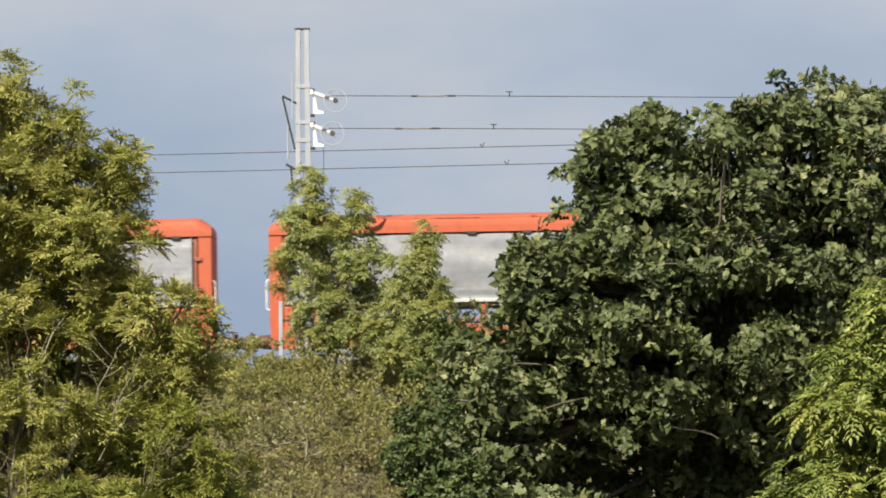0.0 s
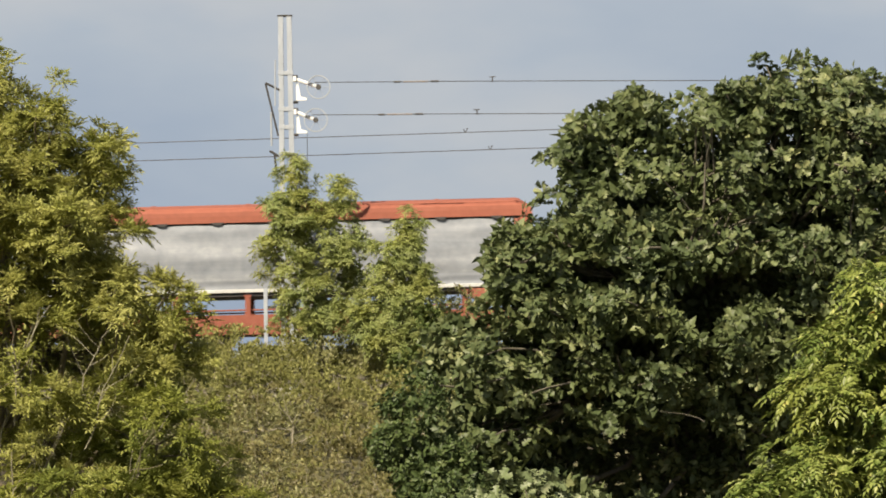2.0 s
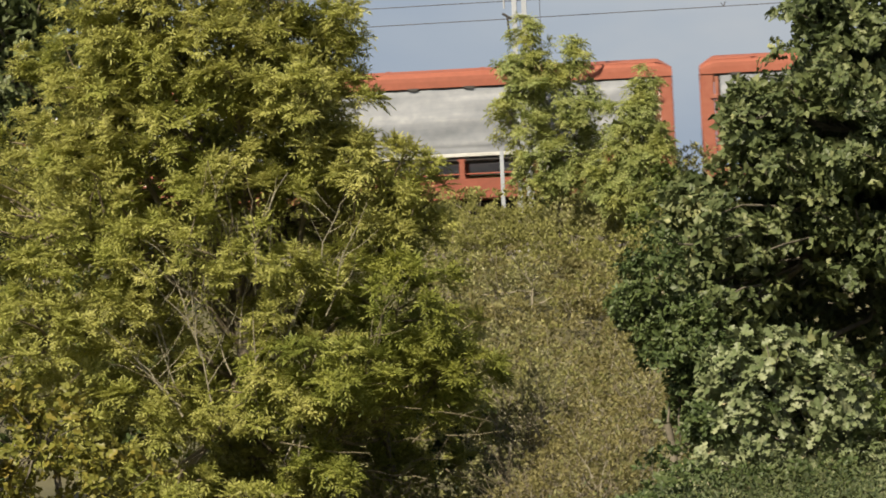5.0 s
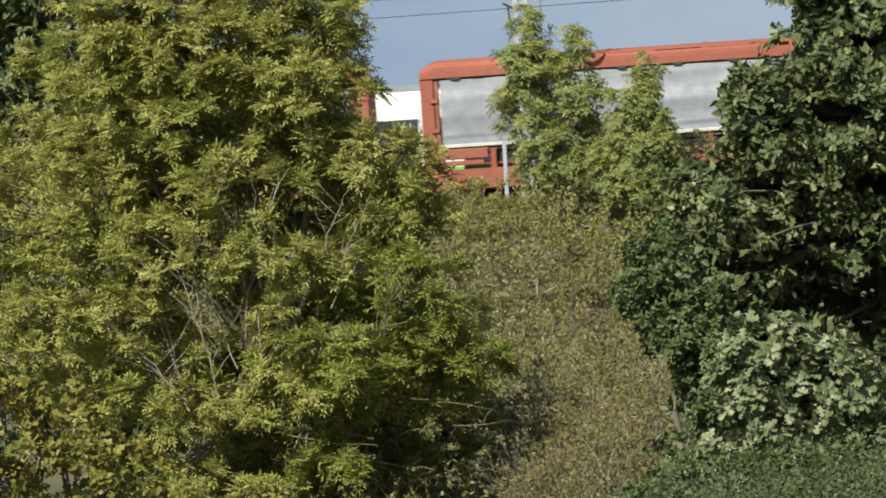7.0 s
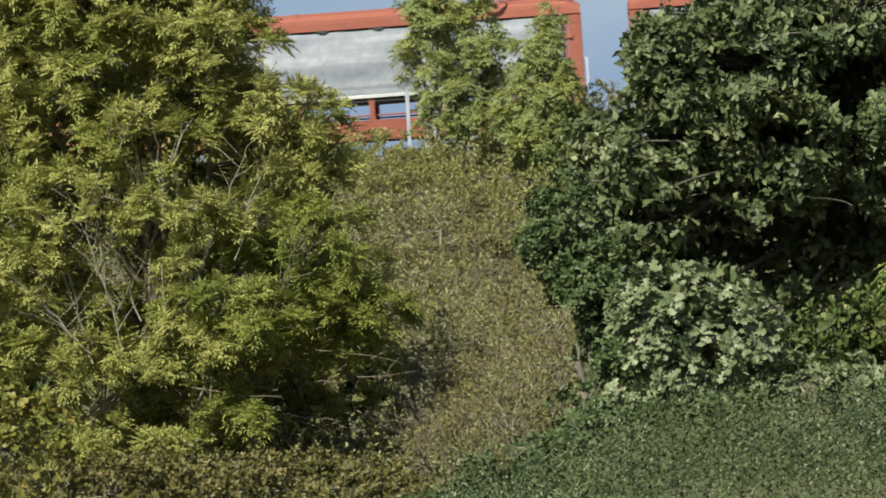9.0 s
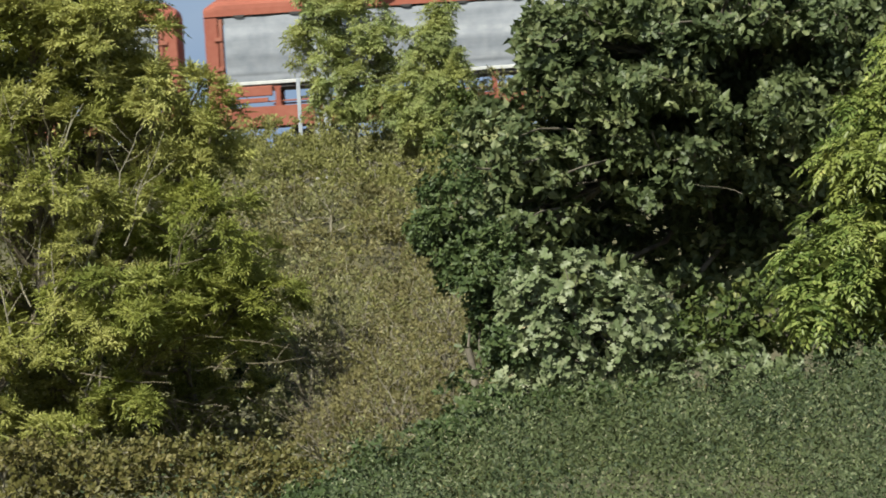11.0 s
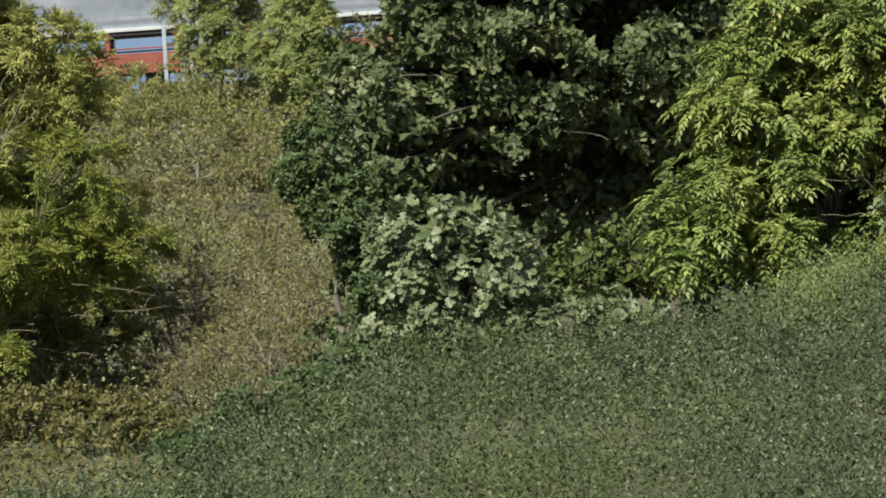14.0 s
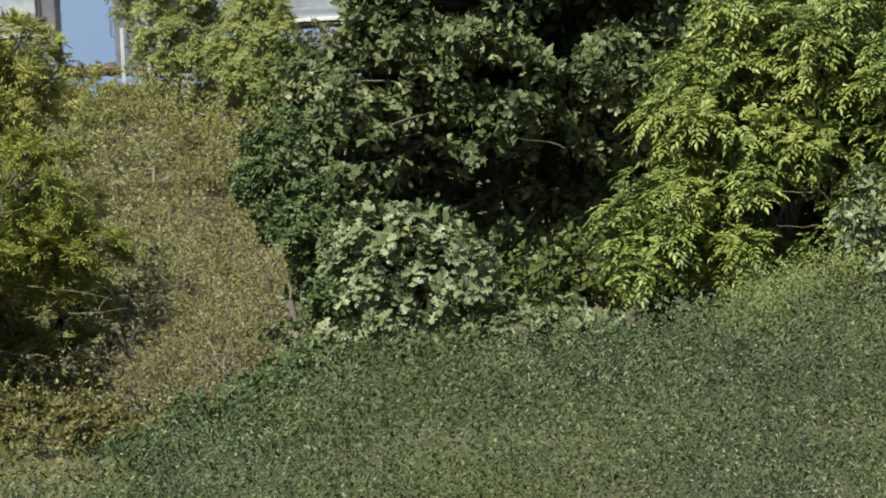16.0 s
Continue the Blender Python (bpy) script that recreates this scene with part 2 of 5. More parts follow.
RUST_ROOF = plain_material("weathered_red_roof", [(0.25, (0.21, 0.066, 0.042)), (0.5, (0.3, 0.09, 0.057)), (0.8, (0.36, 0.135, 0.09))], 0.6, 0.75, bump=0.2, fine_scale=7, stretch=(0.5, 1, 1))
BROWN = plain_material("rust_brown_paint", [(0.25, (0.15, 0.06, 0.045)), (0.5, (0.26, 0.09, 0.06)), (0.8, (0.38, 0.16, 0.11))], 0.9, 0.75, bump=0.25, fine_scale=7)
BUFFER_STEEL = plain_material("rusty_dark_steel", [(0.3, (0.045, 0.028, 0.024)), (0.7, (0.15, 0.085, 0.06))], 4.0, 0.7, 0.2, bump=0.2)
CHARCOAL = plain_material("charcoal_paint", [(0.3, (0.07, 0.075, 0.085)), (0.7, (0.15, 0.155, 0.17))], 0.9, 0.6, bump=0.15, fine_scale=8)
CURTAIN = plain_material("grey_canvas", [(0.3, (0.145, 0.163, 0.195)), (0.46, (0.215, 0.235, 0.272)), (0.6, (0.27, 0.288, 0.325)), (0.73, (0.36, 0.378, 0.41))], 0.9, 0.6, bump=0.25, fine_scale=5, stretch=(0.16, 1, 2.6), vary=0.1)
STRIP = plain_material("pale_strip", [(0.3, (0.4, 0.41, 0.41)), (0.7, (0.62, 0.62, 0.61))], 1.5, 0.5)
YELLOW_PAINT = plain_material("yellow_paint", [(0.3, (0.55, 0.34, 0.03)), (0.7, (0.72, 0.46, 0.05))], 3.0, 0.5)
COACH_WHITE = plain_material("coach_white", [(0.3, (0.72, 0.73, 0.72)), (0.7, (0.82, 0.82, 0.8))], 0.8, 0.35)
COACH_ROOF = plain_material("coach_roof", [(0.3, (0.15, 0.165, 0.19)), (0.7, (0.24, 0.255, 0.28))], 1.2, 0.6)
COACH_GREEN = plain_material("coach_green", [(0.3, (0.17, 0.42, 0.05)), (0.7, (0.26, 0.55, 0.09))], 1.2, 0.4)
COACH_GLASS = plain_material("coach_glass", [(0.3, (0.03, 0.04, 0.05)), (0.7, (0.07, 0.085, 0.1))], 0.5, 0.08, spec=0.8)


# ---- mesh helpers ----
def bevel_box(x0, x1, y0, y1, z0, z1, b=0.012):
    bm = bmesh.new()
    bmesh.ops.create_cube(bm, size=1.0, matrix=Matrix.Translation(((x0 + x1) / 2, (y0 + y1) / 2, (z0 + z1) / 2)) @ Matrix.Diagonal((x1 - x0, y1 - y0, z1 - z0, 1)))
    b = min(b, 0.4 * min(x1 - x0, y1 - y0, z1 - z0))
    if b > 0:
        bmesh.ops.bevel(bm, geom=bm.edges[:], offset=b, segments=1, affect="EDGES")
    return bm


def add_box(bm, x0, x1, y0, y1, z0, z1, b=0.012):
    o = bevel_box(x0, x1, y0, y1, z0, z1, b)
    merge(bm, o)
    return bm


def merge(bm, other, m=None):
    """Joins another bmesh into bm and frees it."""
    vs = [bm.verts.new(m @ v.co if m else v.co) for v in other.verts]
    other.verts.index_update()
    for f in other.faces:
        bm.faces.new([vs[v.index] for v in f.verts])
    other.free()
    return bm


def prism(points, axis, a, b):
    """An outline of (u, v) pulled along an axis from a to b: axis x takes (y, z), y takes (x, z), z takes (x, y)."""
    bm = bmesh.new()

    def put(u, v, w):
        return {"x": (w, u, v), "y": (u, w, v), "z": (u, v, w)}[axis]
    lo = [bm.verts.new(put(u, v, a)) for u, v in points]
    hi = [bm.verts.new(put(u, v, b)) for u, v in points]
    bm.faces.new(lo)
    bm.faces.new(hi)
    n = len(points)
    for i in range(n):
        bm.faces.new((lo[i], lo[(i + 1) % n], hi[(i + 1) % n], hi[i]))
    bmesh.ops.recalc_face_normals(bm, faces=bm.faces[:])
    return bm


def rod(bm, p, q, r0, r1=None, sides=6):
    """A tapered round bar from p to q."""
    p, q = Vector(p), Vector(q)
    r1 = r0 if r1 is None else r1
    turn = (q - p).to_track_quat("Z", "Y").to_matrix()
    rings = []
    for c, r in ((p, r0), (q, r1)):
        rings.append([bm.verts.new(c + turn @ Vector((r * math.cos(6.2832 * i / sides), r * math.sin(6.2832 * i / sides), 0))) for i in range(sides)])
    for i in range(sides):
        j = (i + 1) % sides
        bm.faces.new((rings[0][i], rings[0][j], rings[1][j], rings[1][i]))
    bm.faces.new(rings[0][::-1])
    bm.faces.new(rings[1])
    return bm


def wheel_disc(bm, c, r, w, axis="y", sides=20):
    o = bmesh.new()
    bmesh.ops.create_cone(o, cap_ends=True, segments=sides, radius1=r, radius2=r, depth=w)
    turn = {"y": Matrix.Rotation(radians(90), 4, "X"), "x": Matrix.Rotation(radians(90), 4, "Y"), "z": Matrix()}[axis]
    return merge(bm, o, Matrix.Translation(c) @ turn)


def mesh_of(name, bm, material):
    me = bpy.data.meshes.new(name)
    bm.to_mesh(me)
    bm.free()
    me.materials.append(material)
    return me


def part(name, bm, material, parent=None, label=""):
    ob = new(name, mesh_of(name, bm, material) if isinstance(bm, bmesh.types.BMesh) else bm)
    if parent:
        ob.parent = parent
    return tagged(ob, label)


def raw_mesh(name, verts, faces, material):
    """A mesh straight from arrays; all faces have the same number of corners."""
    me = bpy.data.meshes.new(name)
    n, k = faces.shape
    me.vertices.add(len(verts))
    me.vertices.foreach_set("co", np.ascontiguousarray(verts, dtype=np.float32).ravel())
    me.loops.add(n * k)
    me.loops.foreach_set("vertex_index", np.ascontiguousarray(faces, dtype=np.int32).ravel())
    me.polygons.add(n)
    me.polygons.foreach_set("loop_start", np.arange(0, n * k, k, dtype=np.int32))
    me.update(calc_edges=True)
    me.materials.append(material)
    return me


# ---- foliage ----
RNG = np.random.default_rng(7)


def unit(v):
    return v / np.maximum(np.linalg.norm(v, axis=-1, keepdims=True), 1e-9)


LEAFLET = (np.array([(0, 0, 0), (0.42, 0.5, 0.10), (0.42, -0.5, 0.10), (1, 0, -0.06)]), np.array([(0, 3, 1), (0, 2, 3)]))
OAK_SHAPE = (np.array([(0, 0, 0), (0.32, 0.34, 0.05), (0.46, 0.2, 0.03), (0.74, 0.5, 0.09), (1, 0, -0.05), (0.74, -0.5, 0.09), (0.46, -0.2, 0.03), (0.32, -0.34, 0.05)]),
             np.array([(0, 2, 1), (0, 4, 2), (2, 4, 3), (0, 7, 6), (0, 6, 4), (6, 5, 4)]))
LOBED = (np.array([(0, 0, 0), (0.28, 0.34, 0.05), (0.4, 0.13, 0.03), (0.55, 0.52, 0.08), (0.66, 0.19, 0.04), (0.84, 0.42, 0.05), (1, 0, -0.05),
                   (0.28, -0.34, 0.05), (0.4, -0.13, 0.03), (0.55, -0.52, 0.08), (0.66, -0.19, 0.04), (0.84, -0.42, 0.05)]),
         np.array([(0, 2, 1), (0, 4, 2), (2, 4, 3), (0, 6, 4), (4, 6, 5), (0, 7, 8), (0, 8, 10), (8, 9, 10), (0, 10, 6), (10, 11, 6)]))


def leaf_arrays(centre, along, up, length, width, shape):
    """All leaves at once: base points, directions, facing, sizes."""
    along = unit(along)
    side = unit(np.cross(up, along))
    face = np.cross(along, side)
    tv, tf = shape
    v = (centre[:, None, :] + along[:, None, :] * (tv[None, :, 0:1] * length[:, None, None])
         + side[:, None, :] * (tv[None, :, 1:2] * width[:, None, None]) + face[:, None, :] * (tv[None, :, 2:3] * length[:, None, None]))
    f = tf[None, :, :] + (np.arange(len(centre)) * len(tv))[:, None, None]
    return v.reshape(-1, 3), f.reshape(-1, tf.shape[1])


def rosettes(tip, axis, count, length, ratio, shape, spread=0.9, rise=0.45):
    """Simple leaves fanned round the end of a twig."""
    n = len(tip)
    axis = unit(axis)
    ref = unit(np.cross(axis, RNG.normal(size=(n, 3))))
    oth = np.cross(axis, ref)
    ang = (np.arange(count)[None, :] * (6.2832 / count) + RNG.uniform(0, 6.28, (n, 1)) + RNG.normal(0, 0.35, (n, count)))
    rad = ref[:, None, :] * np.cos(ang)[..., None] + oth[:, None, :] * np.sin(ang)[..., None]
    lift = rise + RNG.normal(0, 0.3, (n, count, 1))
    along = rad * spread + axis[:, None, :] * lift
    up = axis[:, None, :] + RNG.normal(0, 0.35, (n, count, 3)) - rad * 0.2
    base = tip[:, None, :] + axis[:, None, :] * RNG.uniform(-0.5, 0.1, (n, count, 1)) * length + rad * 0.1 * length
    ln = length * RNG.uniform(0.65, 1.2, (n, count))
    return leaf_arrays(base.reshape(-1, 3), along.reshape(-1, 3), up.reshape(-1, 3), ln.ravel(), ln.ravel() * ratio, shape)


def compound(tip, axis, count, length, pairs, leaflet, ratio, droop=0.35, rise=0.5, loose=1.0, fan=0.3):
    """Feathered leaves, each of several leaflets on a drooping stalk, fanned round the end of a twig."""
    n = len(tip)
    axis = unit(axis)
    ref = unit(np.cross(axis, RNG.normal(size=(n, 3))))
    oth = np.cross(axis, ref)
    ang = np.arange(count)[None, :] * (6.2832 / count) + RNG.uniform(0, 6.28, (n, 1)) + RNG.normal(0, 0.4, (n, count))
    rad = ref[:, None, :] * np.cos(ang)[..., None] + oth[:, None, :] * np.sin(ang)[..., None]
    stalk = unit(rad * 0.85 + axis[:, None, :] * (rise + RNG.normal(0, fan, (n, count, 1))))
    ln = length * RNG.uniform(0.7, 1.2, (n, count, 1))
    flat = unit(np.array((0, 0, 1.0)) + 0.7 * axis[:, None, :] + RNG.normal(0, 0.3 * loose, (n, count, 3)))
    side = unit(np.cross(flat, stalk))
    down = np.array((0, 0, -1.0))
    B, A, U, S = [], [], [], []
    for k in range(pairs):
        s = 0.25 + 0.65 * k / max(pairs - 1, 1)
        base = tip[:, None, :] + ln * (stalk * s + down * droop * s * s)
        way = stalk + down * 2 * droop * s
        for sg in (-1, 1):
            B.append(base)
            A.append(way * 0.55 + side * sg * 0.9 + RNG.normal(0, 0.12 * loose, stalk.shape))
            U.append(flat + RNG.normal(0, 0.25 * loose, stalk.shape))
            S.append(np.full((n, count), leaflet * (1.0 - 0.25 * abs(s - 0.55))))
    B.append(tip[:, None, :] + ln * (stalk * 0.95 + down * droop))
    A.append(stalk + down * 2 * droop)
    U.append(flat)
    S.append(np.full((n, count), leaflet))
    B, A, U, S = (np.concatenate([q.reshape(-1, q.shape[-1]) if q.ndim == 3 else q.reshape(-1, 1) for q in w]) for w in (B, A, U, S))
    S = S[:, 0] * RNG.uniform(0.8, 1.15, len(S))
    return leaf_arrays(B, A, U, S, S * ratio, LEAFLET)


def crown_points(blobs, clump_r, clumps, tufts, front=0.75, bottom=None, fill=0.25, low=-1.1, puff=0.35, cap=-1.1):
    """Tufts of leaves on the skin of many small clumps, which sit on the skin of a few large masses. Returns clump centres, tuft places and their facing."""
    cents = []
    total = sum(b[3] * b[5] for b in blobs)
    for bx, by, bz, rx, ry, rz in blobs:
        want = max(3, int(round(clumps * rx * rz / total)))
        got = 0
        for _ in range(want * 40):
            if got >= want:
                break
            d = unit(RNG.normal(size=3))
            if (d[1] > 0.25 and RNG.random() < front) or d[2] < low:
                continue
            s = RNG.uniform(0.76, 1.06) if RNG.random() > fill else RNG.uniform(0.3, 0.8)
            p = np.array((bx, by, bz)) + d * np.array((rx, ry, rz)) * s
            if bottom is not None and p[2] < bottom:
                continue
            cents.append((p, d, RNG.uniform(*clump_r)))
            got += 1
    pts, facing = [], []
    for p, d, r in cents:
        n = max(1, int(round(tufts * (r / clump_r[1]) ** 2)))
        q = unit(RNG.normal(size=(n, 3)) + d * 0.45 + np.array((0, -0.15, puff)))
        q[:, 2] = np.where(q[:, 2] < cap, np.abs(q[:, 2]), q[:, 2])
        rr = r * RNG.uniform(0.6 if cap > -1 else 0.45, 1.05, (n, 1))
        pts.append(p + q * rr * np.array((1.1, 1.0, 0.85)))
        facing.append(q * 0.8 + d * 0.35 + np.array((0, 0, 0.45)) + RNG.normal(0, 0.25, (n, 3)))
    return cents, np.concatenate(pts), np.concatenate(facing)


def tube(pts, radii, sides=6):
    """A bent tapered branch as arrays."""
    pts = np.array(pts, dtype=float)
    n = len(pts)
    tan = unit(np.gradient(pts, axis=0))
    a = unit(np.cross(tan, np.array((0.31, 0.87, 0.2))))
    b = np.cross(tan, a)
    ang = np.linspace(0, 6.2832, sides, endpoint=False)
    v = pts[:, None, :] + (a[:, None, :] * np.cos(ang)[None, :, None] + b[:, None, :] * np.sin(ang)[None, :, None]) * np.array(radii)[:, None, None]
    i, j = np.meshgrid(np.arange(n - 1), np.arange(sides), indexing="ij")
    k = (j + 1) % sides
    f = np.stack([i * sides + j, i * sides + k, (i + 1) * sides + k, (i + 1) * sides + j], axis=-1).reshape(-1, 4)
    return v.reshape(-1, 3), f


def join_tubes(name, tubes, material):
    V, F, o = [], [], 0
    for v, f in tubes:
        V.append(v)
        F.append(f + o)
        o += len(v)
    return raw_mesh(name, np.concatenate(V), np.concatenate(F), material)


def bent(p, q, bow, n=6):
    p, q = np.array(p, dtype=float), np.array(q, dtype=float)
    s = np.linspace(0, 1, n)[:, None]
    off = RNG.normal(0, 1, 3) * bow * np.linalg.norm(q - p)
    wob = np.cumsum(RNG.normal(0, 0.02, (n, 3)), axis=0) * np.linalg.norm(q - p)
    wob -= s * wob[-1]
    return p + (q - p) * s + off * (s * (1 - s)) * 2 + wob


def outside(p, hollows):
    """Which points lie in none of the hollows of a crown: (x, z, half width, half height, how deep in y)."""
    keep = np.ones(len(p), dtype=bool)
    for x, z, rx, rz, deep in hollows:
        keep &= (((p[:, 0] - x) / rx) ** 2 + ((p[:, 2] - z) / rz) ** 2 > 1 + 0.35 * np.sin(7 * p[:, 0] + 5 * p[:, 2])) | (p[:, 1] > deep)
    return keep


def tree(name, label, foot, fork, trunk_r, blobs, clump_r, clumps, tufts, leaves, leaf_mat, bark, category="tree", twig_share=0.3, bottom=None, front=0.75, limb_r=0.05, trunk_name="trunk", group="", fill=0.25, low=-1.1, puff=0.35, inner=0, inner_size=0.26, cap=-1.1, hollows=(), inner_ratio=0.6, limb_share=0.6):
    """A trunk that forks into limbs, thin twigs, and a crown of single leaves in uneven clumps."""
    top = tagged(new(name), label, category, group)
    top.location = foot
    o = np.array(foot)
    cents, pts, facing = crown_points(blobs, clump_r, clumps, tufts, front, bottom, fill, low, puff, cap)
    keep = outside(pts, hollows)
    pts, facing = pts[keep], facing[keep]
    stem = bent(foot, fork, 0.04, 7)
    part(trunk_name, join_tubes(trunk_name, [tube(stem - o, np.linspace(trunk_r, trunk_r * 0.6, 7), 10)], BARK), None, top)
    limbs, twigs = [], []
    mids, ways = [], []
    for bx, by, bz, rx, ry, rz in blobs:
        mids.append(np.array((bx, by, bz)))
        ways.append(None)
        if by > fork[1] + 1.2:
            continue
        way = bent(stem[RNG.integers(4, 7)], (bx, by, bz), 0.1, 8)
        ways[-1] = way
        if not outside(way[2:], hollows).all():
            continue
        limbs.append(tube(way - o, np.linspace(max(trunk_r * 0.24, limb_r * 0.9), limb_r * 0.7, 8), 7))
    mids = np.array(mids)
    for p, d, r in cents:
        if RNG.random() > limb_share:
            continue
        k = int(np.argmin(np.linalg.norm(mids - p, axis=1)))
        start = mids[k] + (p - mids[k]) * RNG.uniform(0.35, 0.65) if ways[k] is None else ways[k][RNG.integers(5, 8)]
        if not outside(np.array((start, p, (start + p) / 2)), hollows).all():
            continue
        limbs.append(tube(bent(start, p, 0.12, 6) - o, np.linspace(limb_r * 0.6, limb_r * 0.2, 6), 5))
    pick = RNG.random(len(pts)) < twig_share
    near = np.array([c[0] for c in cents])
    for p in pts[pick]:
        c = near[np.argmin(np.linalg.norm(near - p, axis=1))]
        twigs.append(tube(bent(c, p, 0.1, 4) - o, np.linspace(limb_r * 0.24, limb_r * 0.1, 4), 3))
    tagged(part("branching", join_tubes("branching", limbs + twigs, bark), None, top), kind="stuff")
    v, f = leaves(pts, facing)
    crown = part("crown", raw_mesh("crown", v - o, f, leaf_mat), None, top)
    tagged(crown, kind="stuff")
    if inner:
        # older leaves deep inside, which close the crown
        P = []
        for bx, by, bz, rx, ry, rz in blobs:
            q = unit(RNG.normal(size=(inner, 3))) * RNG.uniform(0.25, 0.82, (inner, 1)) * np.array((rx, ry, rz)) + np.array((bx, by + 0.15 * ry, bz))
            P.append(q if bottom is None else q[q[:, 2] > bottom])
        P = np.concatenate(P)
        P = P[outside(P, hollows)]
        s = inner_size * RNG.uniform(0.7, 1.2, len(P))
        v, f = leaf_arrays(P, RNG.normal(size=P.shape), RNG.normal(size=P.shape) + np.array((0, -0.3, 0.6)), s, s * inner_ratio, LEAFLET)
        tagged(part("inner_crown", raw_mesh("inner_crown", v - o, f, leaf_mat), None, top), kind="stuff")
    return top


# ---- ground ----
RAIL_Z, GRADE, TRACK_Y, FAR_Y = 3.41, 0.0105, 117.45, 121.85


def smooth(a, b, x):
    s = np.clip((x - a) / (b - a), 0, 1)
    return s * s * (3 - 2 * s)


def field_edge(x):
    return np.interp(x, [-40, -4, -1.4, -0.5, -0.1, 0.1, 0.8, 1.5, 2.8, 3.5, 4.0, 4.8, 6.0, 8, 40], [13, 15, 19, 22, 24, 25.5, 27, 28.5, 31, 33.5, 36.5, 41, 44.5, 47, 60])


def ground_z(x, y):
    z = 0.03 * np.sin(x * 0.9 + y * 0.3) + 0.02 * np.sin(y * 1.3) + 0.0 * x
    z = z - 1.35 * smooth(0.0, 14.0, y - field_edge(x) - 1.0) * (1 - 0.3 * smooth(3, 9, x))
    top = RAIL_Z - 0.72 + GRADE * np.clip(x, -700, 700)
    bank = smooth(79, 112.3, y) * (1 - smooth(126.5, 138, y))
    return z * (1 - bank) + top * bank


def build_ground():
    xs = np.concatenate([np.linspace(-2500, -800, 5), np.linspace(-700, -60, 9), np.linspace(-55, -16, 16), np.linspace(-15, 15, 61), np.linspace(16, 55, 16), np.linspace(60, 700, 9), np.linspace(800, 2500, 5)])
    ys = np.concatenate([np.linspace(-600, -20, 10), np.linspace(-15, 145, 161), np.linspace(150, 400, 12), np.linspace(500, 4500, 9)])
    X, Y = np.meshgrid(xs, ys)
    V = np.stack([X, Y, ground_z(X, Y)], axis=-1).reshape(-1, 3)
    nx, ny = len(xs), len(ys)
    i, j = np.meshgrid(np.arange(ny - 1), np.arange(nx - 1), indexing="ij")
    a = i * nx + j
    F = np.stack([a, a + 1, a + nx + 1, a + nx], axis=-1).reshape(-1, 4)
    ob = new("ground", raw_mesh("ground", V, F, SOIL))
    for p in ob.data.polygons:
        p.use_smooth = True
    tagged(ob, "rough grassy ground rising to a railway bank", "ground", kind="structure")


build_ground()


# ---- railway ----
def along_track(x, y, h=0.0):
    return (x, y, RAIL_Z + GRADE * x + h)


TILT = Matrix.Rotation(-math.atan(GRADE), 4, "Y")


def build_track(name, y):
    bed = prism([(y - 2.1, -0.8), (y - 1.55, -0.2), (y + 1.55, -0.2), (y + 2.1, -0.8)], "x", -690, 690)
    ob = part("ballast_" + name, bed, BALLAST)
    ob.matrix_world = Matrix.Translation((0, 0, RAIL_Z)) @ TILT
    tagged(ob, "grey crushed stone bed under the railway track", "track bed", kind="structure")
    track = tagged(new("track_" + name), "worn steel rails on concrete sleepers", "railway track", kind="structure")
    track.matrix_world = Matrix.Translation((0, 0, RAIL_Z)) @ TILT
    for s in (-0.7525, 0.7525):
        prof = [(-0.07, -0.16), (0.07, -0.16), (0.07, -0.145), (0.012, -0.125), (0.012, -0.04), (0.035, -0.03), (0.035, 0), (-0.035, 0), (-0.035, -0.03), (-0.012, -0.04), (-0.012, -0.125), (-0.07, -0.145)]
        part("rail", prism([(y + s + u, v) for u, v in prof], "x", -690, 690), RAIL_STEEL, track)
    sl = mesh_of("sleeper", bevel_box(-0.13, 0.13, y - 1.25, y + 1.25, -0.24, -0.165, 0.02), CONCRETE)
    for i in range(120):
        part("sleeper", sl, None, track).location = (-36 + 0.6 * i, 0, 0)


build_track("near", TRACK_Y)
build_track("far", FAR_Y)


# ---- overhead line ----
MAST_X, MAST_Y = -3.47, 114.4


